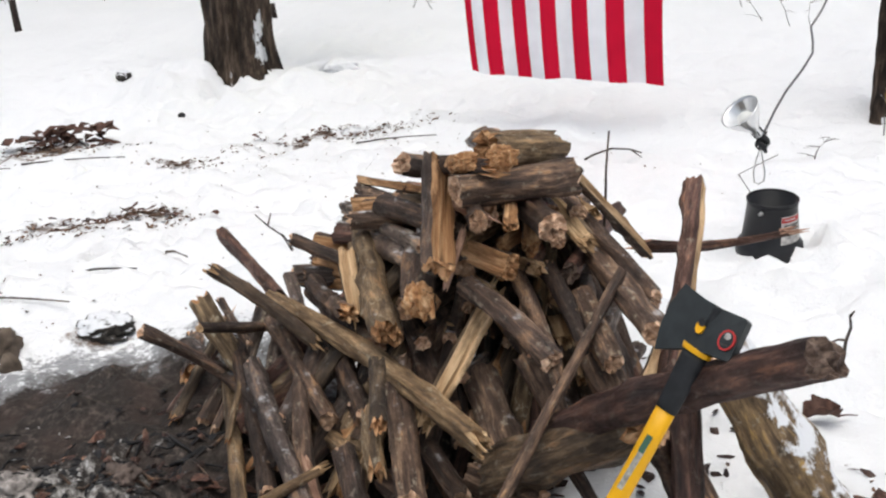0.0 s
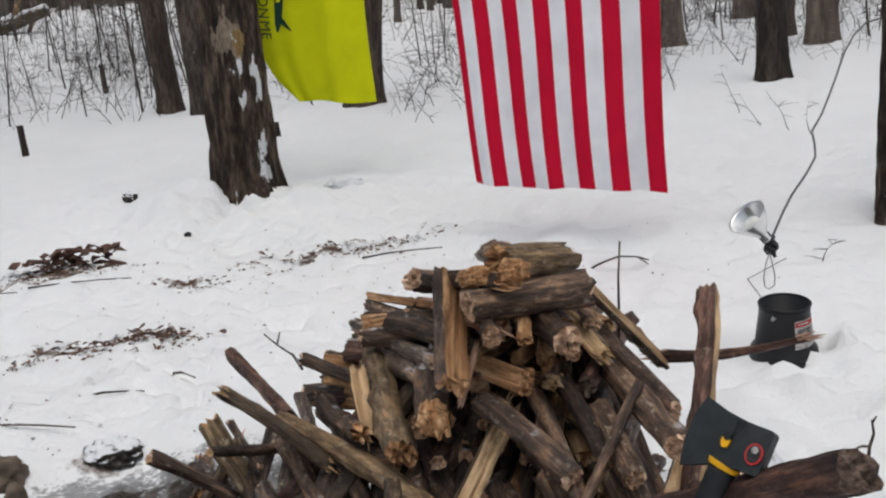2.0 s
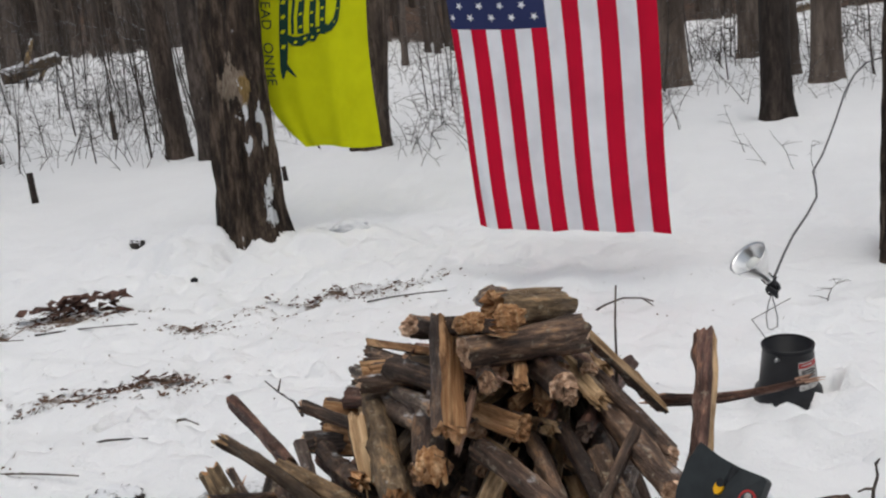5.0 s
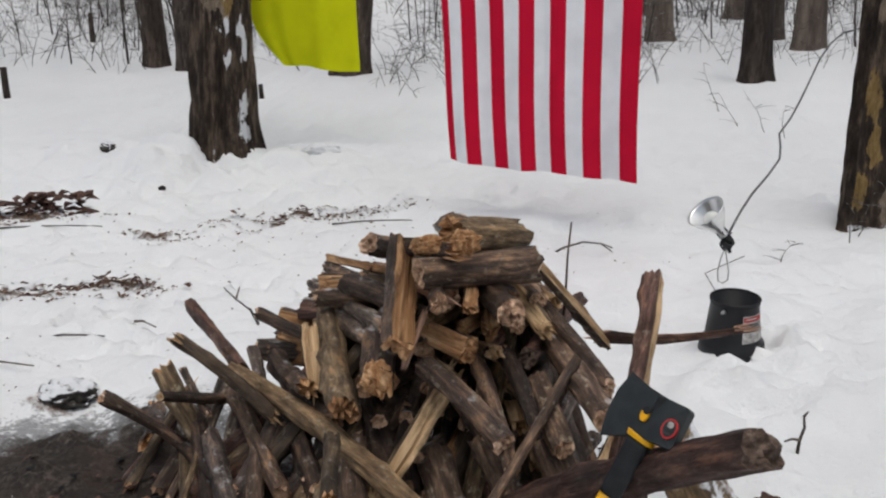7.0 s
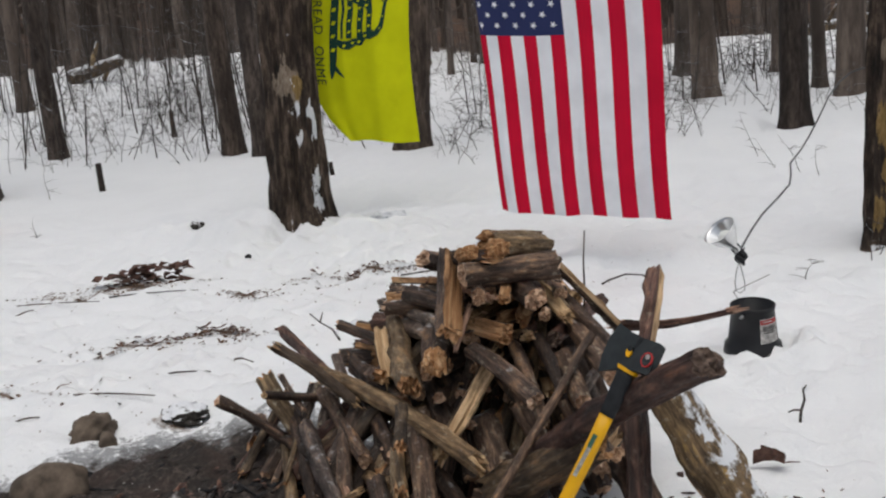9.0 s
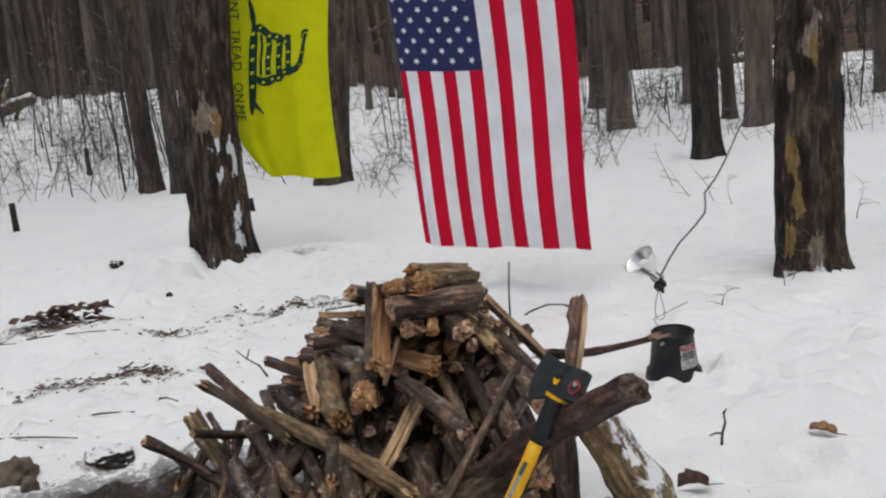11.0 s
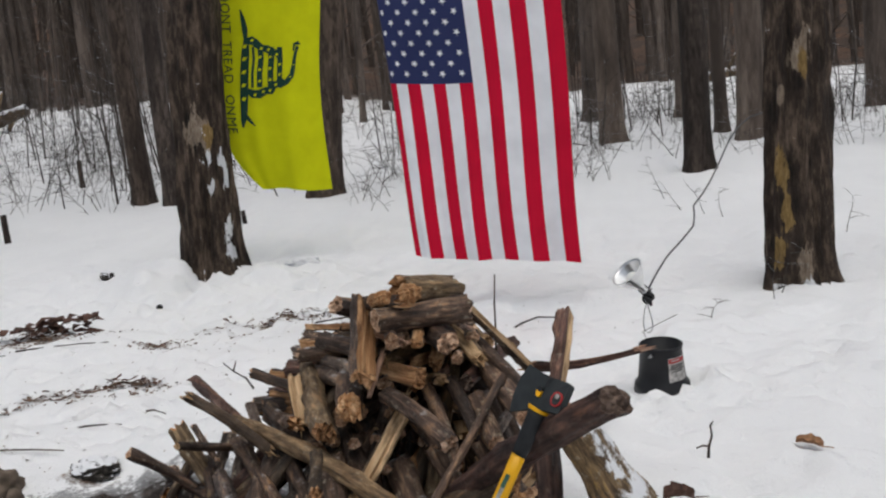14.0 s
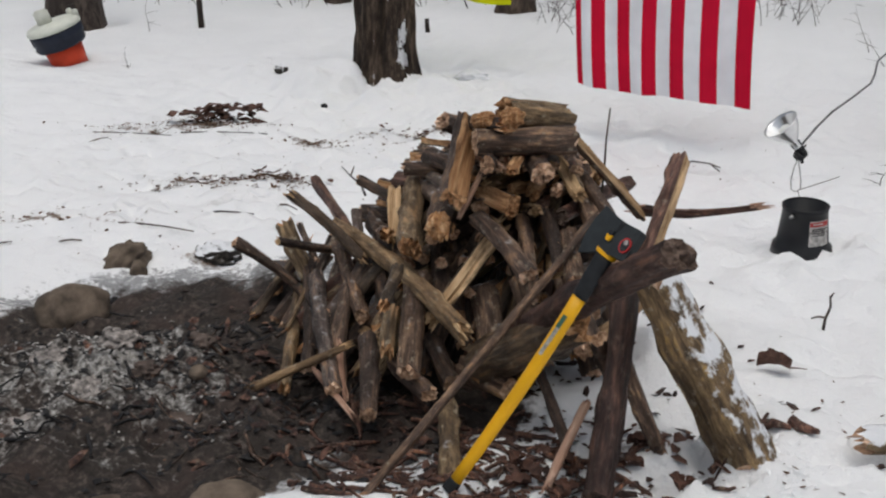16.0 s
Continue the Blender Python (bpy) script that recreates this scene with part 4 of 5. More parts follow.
def cloth_patch(name, at, u0, u1, v0, v1, nu, nv, mat, parent, lift=0.0):
    v = [at(u0 + (u1 - u0) * i / nu, v0 + (v1 - v0) * j / nv, lift) for j in range(nv + 1) for i in range(nu + 1)]
    f = [(j * (nu + 1) + i, (j + 1) * (nu + 1) + i, (j + 1) * (nu + 1) + i + 1, j * (nu + 1) + i + 1) for j in range(nv) for i in range(nu)]
    return mesh_part(name, v, f, mat, parent)


def build_striped_flag():
    flag = tagged(new("striped_flag"), "red white and blue flag with stars hung stripes downward", "flag")
    at = flag_cloth([(-0.318, 5.42, 1.93), (0.668, 5.28, 1.86), (-0.211, 5.48, 0.338), (0.690, 5.361, 0.272)], 0.046, 0.4, 1.0)
    canton = 0.405
    for k in range(13):
        red = k % 2 == 0
        cloth_patch("red_stripe" if red else "white_stripe", at, k / 13, (k + 1) / 13, canton if k < 7 else 0.0, 1.0, 5, 60, RED if red else WHITE, flag)
    field = cloth_patch("blue_field", at, 0, 7 / 13, 0, canton, 24, 26, BLUE, flag)
    for j in range(1, 12):
        for k in range(1, 10):
            if (j + k) % 2:
                continue
            u0, v0 = 7 / 13 * k / 10, canton * j / 12
            v = [at(u0, v0, 0.004)]
            for i in range(10):
                r = 0.0205 if i % 2 == 0 else 0.0078
                w = math.pi / 5 * i + 0.1
                v.append(at(u0 + r * math.sin(w) / 0.95, v0 + r * math.cos(w) / 1.6, 0.003))
            mesh_part("star", v, [(0, 1 + (i + 1) % 10, 1 + i) for i in range(10)], WHITE, field, smooth=False)
    hem = [at(u / 30, 0.0) for u in range(31)]
    v, f = tube(hem, [0.006] * 31, 6)
    mesh_part("header_band", v, f, WHITE, flag, "white canvas heading")


build_striped_flag()


def build_yellow_flag():
    flag = tagged(new("yellow_flag"), "bright yellow flag with dark green print hung beside a tree", "flag")
    hang = flag_cloth([(-1.71, 7.15, 2.35), (-0.955, 7.12, 2.28), (-1.775, 7.17, 0.665), (-1.035, 7.14, 0.617)], 0.022, 2.1)

    def at(u, v, lift=0.0):
        """The lower corner by the tree is curled in."""
        p = hang(u, v, lift)
        s = max(0.0, (v - 0.68) / 0.32)
        p.x += 0.22 * s ** 2.6 * max(0.0, 1 - u * 1.1) ** 3 - 0.03 * math.sin(math.pi * min(1, max(0, (v - 0.2) / 0.8))) * u
        p.y += 0.05 * s * (1 - u) ** 2
        return p

    field = cloth_patch("yellow_field", at, 0, 1, 0, 1, 30, 50, YELLOW, flag)
    for word, start in (("DONT", 0.185), ("TREAD", 0.380), ("ON", 0.598), ("ME", 0.690)):
        curve = bpy.data.curves.new("word", "FONT")
        curve.body, curve.size, curve.space_character = word, 1.0, 1.1
        holder = new("word_source", curve)
        me = bpy.data.meshes.new_from_object(holder)
        bpy.data.objects.remove(holder)
        for v in me.vertices:
            v.co = at(0.055 + 0.125 * v.co.y, start + 0.052 * v.co.x, 0.006)
        me.materials.append(PRINT)
        ob = new("word", me)
        ob.parent = field
        ob["label"] = "dark green lettering"

    def spot_at(x, y):
        return (x - 410) / 188, 0.235 + 0.00233 * y

    def band(name, path, width, mat=PRINT, lift=0.006, label=""):
        """A printed strip along a path on the cloth; widths in centimetres."""
        path, v = [spot_at(*p) for p in path], []
        for i, (u, w) in enumerate(path):
            a, b = path[max(0, i - 1)], path[min(len(path) - 1, i + 1)]
            dx, dy = (b[0] - a[0]) * 0.78, (b[1] - a[1]) * 1.65
            s = math.hypot(dx, dy) or 1
            half = (width[i] if isinstance(width, list) else width) / 200
            v += [at(u - dy / s * half / 0.78, w + dx / s * half / 1.65, lift), at(u + dy / s * half / 0.78, w - dx / s * half / 1.65, lift)]
        f = [(2 * i, 2 * i + 1, 2 * i + 3, 2 * i + 2) for i in range(len(path) - 1)]
        mesh_part(name, v, f, mat, field, label)

    # The emblem: a base strip with a spike, stacked loops with spots, and a curved stem.
    band("emblem_spike", [(455, 8), (459, 24), (462, 42), (463, 60)], [0.8, 3.2, 4.4, 3.0], label="dark green spike")
    band("emblem_base", [(464, 58), (462, 80), (459, 105), (457, 130), (455, 155), (453, 180), (450, 200), (447, 214)], [3.5, 6.2, 6.6, 6.6, 6.4, 5.6, 4.4, 1.2], label="dark green base strip")
    band("emblem_foot", [(453, 192), (462, 203), (471, 213)], [3.6, 2.6, 0.8])
    band("emblem_top", [(462, 64), (474, 62), (482, 68), (492, 76), (503, 78), (514, 83), (523, 86), (528, 98)], [4, 5.6, 5.4, 4.4, 5.2, 4.4, 5.0, 3.4])
    band("emblem_underside", [(462, 150), (472, 156), (484, 157), (496, 151), (506, 151), (514, 141), (524, 137), (534, 133)], [4, 5.4, 6.0, 4.8, 5.4, 4.8, 4.6, 3.8])
    for x0, x1, wide in ((476, 472, 2.0), (489, 485, 4.2), (509, 506, 4.8), (526, 524, 4.2)):
        band("emblem_loop", [(x0, 74), (x0 + 1, 95), (x1 + 1, 120), (x1, 145)], wide)
    band("emblem_stem", [(528, 138), (538, 134), (547, 122), (551, 106), (553, 92), (556, 80), (559, 72)], [4.2, 3.8, 3.4, 2.8, 2.4, 2.0, 2.6])
    band("emblem_tip", [(551, 80), (553, 68), (560, 66), (564, 68)], [1.0, 1.8, 2.4, 0.8])
    for x, y in ((461, 72), (459, 94), (457, 117), (455, 140), (454, 164), (475, 62), (491, 77), (505, 79), (521, 87), (476, 158), (492, 153), (505, 151), (517, 140), (488, 92), (487, 114), (486, 134), (508, 92), (507, 112), (506, 132), (526, 104), (525, 122), (545, 125), (551, 104)):
        k = 4.6 if x < 470 else 3.2 if x < 530 else 1.6
        band("emblem_spot", [(x - k, y + k * 0.5), (x, y), (x + k, y - k * 0.6)], [0.3, k * 0.62, 0.3], YELLOW, 0.009)
    v, f = tube([at(u / 20, 0.0) for u in range(21)], [0.006] * 21, 6)
    mesh_part("header_band", v, f, WHITE, flag, "white canvas heading")


build_yellow_flag()


def build_line():
    pts = []
    a, b = Vector((-1.95, 6.86, 2.33)), Vector((1.93, 5.62, 1.93))
    stops = [a, Vector((-1.74, 7.15, 2.355)), Vector((-0.955, 7.12, 2.285)), Vector((-0.318, 5.42, 1.935)), Vector((0.668, 5.28, 1.865)), b]
    for p, q in zip(stops, stops[1:]):
        pts += [p.lerp(q, k / 4) - Vector((0, 0, 0.02 * math.sin(math.pi * k / 4))) for k in range(4)]
    pts.append(b)
    v, f = tube(pts, [0.003] * len(pts), 6)
    tagged(mesh_part("clothesline", v, f, CORD), "thin dark line strung between two trees", "line")


build_line()


# ---- trees ----
def limb(heap, start, way, length, r, depth, rnd):
    pts, radii = [start], [r]
    p, d = start.copy(), way.copy()
    steps = 6
    for k in range(steps):
        d = (d + Vector((rnd.uniform(-0.25, 0.25), rnd.uniform(-0.25, 0.25), rnd.uniform(-0.05, 0.22)))).normalized()
        p = p + d * length / steps
        pts.append(p.copy())
        radii.append(r * (1 - 0.8 * (k + 1) / steps))
    heap.add(tube(pts, radii, 5 if depth else 6, caps=False))
    if depth:
        for _ in range(4):
            k = rnd.randint(2, steps)
            way2 = (d + Vector((rnd.uniform(-1, 1), rnd.uniform(-1, 1), rnd.uniform(-0.2, 0.7)))).normalized()
            limb(heap, pts[k], way2, length * rnd.uniform(0.35, 0.6), radii[k] * 0.7 + 0.003, depth - 1, rnd)


def tree(x, y, r, top=11.0, lean=(0.0, 0.0), seed=1, near=False, label="bare dark-barked forest tree standing in snow", mat=None, marks=None):
    """A bare winter tree: the trunk, and its limbs as a part."""
    rnd = random.Random(seed)
    z0 = ground_z(x, y) - 0.05
    sides, zs = (84, [0.016 * k * (1 + k * 0.016) for k in range(96)]) if near else (20, [0.0, 0.06, 0.14, 0.25, 0.45, 0.8] + [1.2 + 0.5 * k for k in range(7)])
    zs = [z for z in zs if z < top] + [zs[-1] + (top - zs[-1]) * q for q in (0.25, 0.5, 0.75, 1.0)]
    flare, lobes = rnd.uniform(0.28, 0.42) * (0.5 if near else 1.0), rnd.choice((3, 4, 5))
    ph = rnd.uniform(0, 6)

    def surface(w, z, lift=0.0):
        rr = r * (1 - 0.72 * z / top) * (1 + (0.02 if near else 0.05) * noise.noise((seed, z * 0.9, 1)))
        rr *= 1 + flare * math.exp(-z / 0.16) * (0.7 + 0.6 * math.sin(lobes * w + ph))
        c, s = math.cos(w), math.sin(w)
        if near:
            ridge = abs(noise.noise((c * 5.2 + seed, s * 5.2, z * 1.1))) * 0.36 + noise.noise((c * 12, s * 12 + seed, z * 5)) * 0.09 + noise.noise((c * 2, s * 2, z * 1.2 + seed)) * 0.10
            rr *= 0.90 + ridge + 0.30 * math.exp(-z / 0.13) * max(0.0, math.cos(w + 0.5)) ** 2 - 0.10 * math.exp(-((2 * math.sin((w + 1.15) / 2) / 0.13) ** 2))
        else:
            rr *= 1 + 0.07 * noise.noise((c * 2 + seed, s * 2, z * 1.1))
        rr += lift
        wob = (0.01 if near else 0.03) * noise.noise((seed + 5, z * 0.5, 0)) * min(z, 3)
        return Vector((rr * c + lean[0] * z + wob, rr * s + lean[1] * z + wob * 0.5, z))

    verts, faces = [], []
    for z in zs:
        verts += [surface(2 * math.pi * k / sides, z) for k in range(sides)]
    for i in range(len(zs) - 1):
        for k in range(sides):
            j = (k + 1) % sides
            faces.append((i * sides + k, i * sides + j, (i + 1) * sides + j, (i + 1) * sides + k))
    root = tagged(new("tree"), label, "tree", "bare trees of the clearing")
    root.matrix_world = pose(x, y, z0)
    trunk = mesh_part("trunk", verts, faces, mat or TREE_BARK, root)
    for key, spots in (marks or {}).items():
        value = [max((0.64 if key == "stuck_snow" else 0.95) * math.exp(-((2 * math.sin((2 * math.pi * k / sides - w) / 2) / sw) ** 2) - ((z - h) / sh) ** 2) for w, h, sw, sh in spots) for z in zs for k in range(sides)]
        trunk.data.attributes.new(key, "FLOAT", "POINT").data.foreach_set("value", value)
    heap = Heap()
    for _ in range(9):
        z = rnd.uniform(0.38, 0.97) * top
        w = rnd.uniform(0, 6.283)
        limb(heap, surface(w, z, -r * 0.15), Vector((math.cos(w), math.sin(w), rnd.uniform(0.5, 1.3))).normalized(), top * rnd.uniform(0.18, 0.32), r * 0.28, 2, rnd)
    heap.build("limbs", mat or TREE_BARK, root)
    return root, surface


def build_trees():
    old = old_bark()
    tree(-1.880, 6.90, 0.190, 12, (0.052, 0.0), 11, True, "dark rough-barked tree with a peeled pale patch and stuck snow", old, {
        "bare": [(-1.50, 1.02, 0.50, 0.15), (-1.10, 0.98, 0.42, 0.12)], "yellowed": [(-0.92, 0.98, 0.22, 0.09)],
        "stuck_snow": [(-1.05, 0.82, 0.32, 0.05), (-0.55, 0.80, 0.22, 0.07), (-0.42, 0.66, 0.24, 0.10), (-1.0, 0.63, 0.15, 0.07), (-0.45, 0.33, 0.34, 0.12), (-0.4, 0.19, 0.28, 0.09)]})
    tree(1.868, 5.78, 0.176, 12, (0.030, 0.0), 23, True, "thick old tree with peeling bark and yellowed bare wood", old, {
        "bare": [(-1.7, 1.26, 0.40, 0.13), (-2.35, 1.06, 0.25, 0.06), (-1.6, 0.14, 0.25, 0.10)], "yellowed": [(-2.20, 0.64, 0.32, 0.14), (-2.12, 0.44, 0.26, 0.14), (-2.3, 0.20, 0.2, 0.12), (-1.55, 1.20, 0.2, 0.08)],
        "stuck_snow": [(-1.4, 0.03, 0.3, 0.03), (-2.2, 0.03, 0.3, 0.025)]})
    for x, y, r, lean, seed in [
        (-4.00, 11.05, 0.118, (-0.035, 0), 3), (-3.47, 10.55, 0.100, (-0.03, 0), 4), (-1.86, 10.45, 0.165, (0.12, 0), 5),
        (1.80, 10.25, 0.135, (-0.01, 0), 6), (1.10, 13.7, 0.16, (-0.01, 0), 7), (2.72, 13.2, 0.17, (0.0, 0), 8),
        (0.93, 18.0, 0.18, (0, 0), 9), (2.50, 14.2, 0.09, (-0.02, 0), 10), (2.35, 17.0, 0.20, (0.0, 0), 12),
        (-6.31, 11.4, 0.11, (-0.05, 0), 13), (-10.5, 18.5, 0.14, (-0.02, 0), 14), (-5.66, 8.72, 0.25, (-0.03, 0), 15), (-8.24, 14.0, 0.12, (-0.06, 0), 21),
        (4.2, 12.0, 0.16, (0.01, 0), 16), (5.0, 16.5, 0.18, (0, 0), 17), (-5.2, 16.0, 0.16, (-0.02, 0), 18), (0.15, 16.5, 0.14, (0.01, 0), 19), (-1.2, 19.0, 0.17, (-0.01, 0), 20),
    ]:
        # Trees beyond y = 12 take the bark with haze painted into it.
        tree(x, y, r, 10 + seed % 4, lean, seed, False, mat=HAZY_FAR_BARK if y > 12 else TREE_BARK)


build_trees()


def build_far_woods():
    """The crowded woods behind the clearing, past counting."""
    rnd, heap = random.Random(77), Heap()
    for _ in range(1500):
        y = rnd.uniform(19, 62)
        x = rnd.uniform(-0.62 * y - 6, 0.55 * y + 6)
        if y < 22 or (x > -3 and y < 30):
            continue
        r, top = rnd.uniform(0.04, 0.15), rnd.uniform(6, 13)
        z = ground_z(x, y) - 0.1
        lx, ly = rnd.uniform(-0.06, 0.04), rnd.uniform(-0.03, 0.03)
        heap.add(tube([(x + lx * h, y + ly * h, z + h) for h in (0, 0.3, 2.5, 6, top)], [r * 1.35, r, r * 0.9, r * 0.6, r * 0.1], 7, caps=False))
        for _ in range(3):
            h, w = rnd.uniform(1.0, 7), rnd.uniform(0, 6.28)
            s = rnd.uniform(0.6, 2.0)
            p = Vector((x + lx * h, y + ly * h, z + h))
            heap.add(tube([p, p + Vector((math.cos(w) * s * 0.6, math.sin(w) * s * 0.6, s * 0.3)), p + Vector((math.cos(w) * s, math.sin(w) * s, s * 0.9))], [0.03, 0.018, 0.005], 4, caps=False))
    tagged(heap.build("far_woods", HAZY_FAR_BARK), "crowded bare brown trunks of the woods behind", "woods", kind="stuff")


build_far_woods()


def build_brush():
    """Thin bare saplings and shrubs that stick out of the snow."""
    rnd, heap = random.Random(9), Heap()

    def stem(x, y, h, r):
        p = Vector((x, y, ground_z(x, y) - 0.02))
        d = Vector((rnd.uniform(-0.6, 0.6), rnd.uniform(-0.4, 0.4), 1)).normalized()
        pts = [p.copy()]
        for _ in range(5):
            d = (d + Vector((rnd.uniform(-0.3, 0.3), rnd.uniform(-0.3, 0.3), rnd.uniform(-0.12, 0.05)))).normalized()
            p = p + d * h / 5
            pts.append(p.copy())
        heap.add(tube(pts, [r * (1 - 0.16 * k) for k in range(6)], 4, caps=False))
        for _ in range(rnd.randint(4, 8)):
            k = rnd.randint(1, 5)
            w, s = rnd.uniform(0, 6.28), h * rnd.uniform(0.15, 0.5)
            q = pts[k]
            e = q + Vector((math.cos(w) * s, math.sin(w) * s, rnd.uniform(-0.35, 0.5) * s))
            heap.add(tube([q, q.lerp(e, 0.5) + Vector((0, 0, 0.06 * s)), e], [r * 0.55, r * 0.42, r * 0.2], 4, caps=False))

    def sapling(x, y, h, r):
        """A straight young shoot with a few short side twigs."""
        p = Vector((x, y, ground_z(x, y) - 0.02))
        lean = Vector((rnd.uniform(-0.14, 0.12), rnd.uniform(-0.1, 0.1), 1))
        pts = [p + lean * (h * k / 3) + Vector((rnd.uniform(-0.02, 0.02) * h, 0, 0)) for k in range(4)]
        heap.add(tube(pts, [r, r * 0.85, r * 0.6, r * 0.25], 5, caps=False))
        for _ in range(rnd.randint(2, 5)):
            q = pts[1].lerp(pts[3], rnd.random())
            w, s = rnd.uniform(0, 6.28), h * rnd.uniform(0.12, 0.3)
            heap.add(tube([q, q + Vector((math.cos(w) * s, math.sin(w) * s, rnd.uniform(0.2, 0.8) * s))], [r * 0.5, r * 0.2], 4, caps=False))

    zones = [(-8.5, -3.9, 10.2, 17, 330, 0.8), (-1.6, 1.0, 9.8, 15, 230, 0.75), (0.9, 6.0, 11.5, 18, 330, 0.7), (-16, 9, 16, 24, 420, 1.2), (-3.4, -2.2, 10.5, 14, 70, 0.8), (-6.6, -4.4, 12.2, 14.5, 110, 0.75)]
    for x0, x1, y0, y1, n, h in zones:
        for _ in range(n):
            x, y = rnd.uniform(x0, x1), rnd.uniform(y0, y1)
            stem(x, y, h * rnd.uniform(0.35, 1.25), rnd.uniform(0.0018, 0.005) * (1 + (y > 15) * 0.5))
    for x0, x1, y0, y1, n in ((-9.5, -4.0, 10.5, 19, 130), (-2.0, 6.5, 13, 20, 110)):
        for _ in range(n):
            sapling(rnd.uniform(x0, x1), rnd.uniform(y0, y1), rnd.uniform(0.5, 2.6), rnd.uniform(0.005, 0.014))
    for x, y, h in [(1.6, 7.9, 0.35), (1.45, 8.1, 0.3), (1.7, 7.7, 0.25), (1.35, 8.6, 0.4), (-1.2, 9.3, 0.45), (-1.0, 9.2, 0.5), (-0.7, 9.4, 0.5), (1.72, 5.5, 0.3), (1.68, 5.45, 0.34), (1.3, 5.0, 0.18), (-3.9, 6.9, 0.2), (-5.2, 8.2, 0.35), (-4.8, 8.6, 0.4), (-2.9, 9.2, 0.3), (2.4, 7.0, 0.3)]:
        stem(x, y, h, 0.003)
    tagged(heap.build("brush", TWIG), "thin bare twigs and saplings sticking out of snow", "brush", kind="stuff")


build_brush()


# ---- rocks, stakes and small things ----
def rock(x, y, size, seed, mat, label, sink=0.3, name="rock", rugged=1.0):
    bm = bmesh.new()
    bmesh.ops.create_icosphere(bm, subdivisions=4, radius=1.0)
    for v in bm.verts:
        c = v.co.copy()
        v.co = c * (1 + 0.22 * noise.noise(c * 1.1 + Vector((seed, 0, 0))) + rugged * (0.09 * noise.noise(c * 3.1 + Vector((0, seed, 0))) + 0.04 * noise.noise(c * 8)))
        v.co = Vector((v.co.x * size[0], v.co.y * size[1], v.co.z * size[2]))
    ob = part(name, bm, mat)
    ob.matrix_world = pose(x, y, ground_z(x, y) + size[2] * (1 - 2 * sink) * 0.6, 0, 0, seed * 40)
    tagged(ob, label, name)
    return ob


ROCK_SNOWY = bark("snowy_stone", (0.03, 0.027, 0.024), (0.07, 0.062, 0.054), (0.12, 0.11, 0.095), snow=(0.72, 0.85), stretch=1.0)
rock(-1.17, 2.40, (0.115, 0.10, 0.085), 1, ROCK, "rounded brown stone at the rim of the fire ring")
rock(-1.30, 2.90, (0.095, 0.06, 0.062), 2, ROCK, "squarish brown stone standing in snow", 0.35, "rock", 2.4)
rock(-1.20, 2.82, (0.035, 0.03, 0.04), 3, ROCK, "small mossy stone beside a larger one")
rock(-1.055, 3.11, (0.085, 0.08, 0.04), 4, ROCK_SNOWY, "dark stone half covered with snow", 0.4, "rock", 4.0)
rock(-0.13, 1.49, (0.08, 0.06, 0.03), 5, ROCK, "flat grey brown stone at the fire's edge")
rock(-0.40, 1.42, (0.07, 0.06, 0.03), 6, ROCK, "low brown stone at the fire's edge")
rock(-1.165, 2.62, (0.026, 0.024, 0.028), 7, CHAR, "black lump of charcoal on the snow", name="charcoal")
rock(-2.56, 6.72, (0.055, 0.045, 0.038), 8, ROCK_SNOWY, "small dark stone poking out of snow", 0.3, "rock", 3.5)
rock(-1.235, 6.92, (0.12, 0.08, 0.04), 9, plain("snow_lump", (0.74, 0.75, 0.77), 0.8, 0, 0.08, 25, 0.005), "lump of crusted snow", 0.4, "snow_lump", 3.5)
rock(-1.95, 6.08, (0.022, 0.02, 0.02), 10, CHAR, "dark pebble lying on snow")
rock(-0.50, 2.02, (0.03, 0.025, 0.02), 12, ROCK, "reddish pebble in the ashes")
for k, (x, y, s) in enumerate([(-0.85, 2.18, 0.05), (-0.76, 2.05, 0.06), (-0.64, 1.98, 0.05), (-0.88, 1.92, 0.055), (-0.56, 2.14, 0.045), (-0.70, 1.82, 0.06), (-0.48, 1.86, 0.05), (-0.80, 1.7, 0.06)]):
    rock(x, y, (s, s * 0.8, s * 0.45), 30 + k, plain("ash_clod", (0.24, 0.215, 0.20), 0.95, 0, 0.75, 34, 0.02) if k % 2 else plain("burnt_clod", (0.09, 0.068, 0.058), 0.95, 0, 0.6, 22, 0.01), "crumbly grey clod of ash in the fire ring", 0.45, "ash_clod", 5.5)


def stake(x, y, h, r, label):
    z = ground_z(x, y)
    v, f = tube([(x, y, z - 0.03), (x - 0.008, y, z + h * 0.5), (x - 0.012, y, z + h)], [r * 1.1, r, r * 0.95], 12, 0.2, x)
    tagged(mesh_part("stake", v, f, TREE_BARK), label, "stake")


stake(-4.47, 8.96, 0.28, 0.028, "short dark stump of a sapling standing in snow")
stake(-2.26, 9.00, 0.11, 0.02, "small dark stub of wood poking from snow")
stake(-5.4, 12.6, 0.33, 0.03, "short dark stump of a sapling standing in snow")


def snowy_trunk(a, b, r, label):
    pts = [Vector(a).lerp(Vector(b), k / 8) for k in range(9)]
    v, f = tube(pts, [r * (1 - 0.04 * k) for k in range(9)], 16, 0.25, 4)
    ob = tagged(mesh_part("fallen_trunk", v, f, BARK_SNOW), label, "fallen trunk")
    for k in (3, 6):
        d = Vector((0.25, -0.1, 0.45)) * (1 if k == 3 else -0.6)
        v, f = tube([pts[k], pts[k] + d * 0.6, pts[k] + d], [r * 0.4, r * 0.3, r * 0.15], 8, 0.2, k)
        mesh_part("branch_stub", v, f, BARK_SNOW, ob)


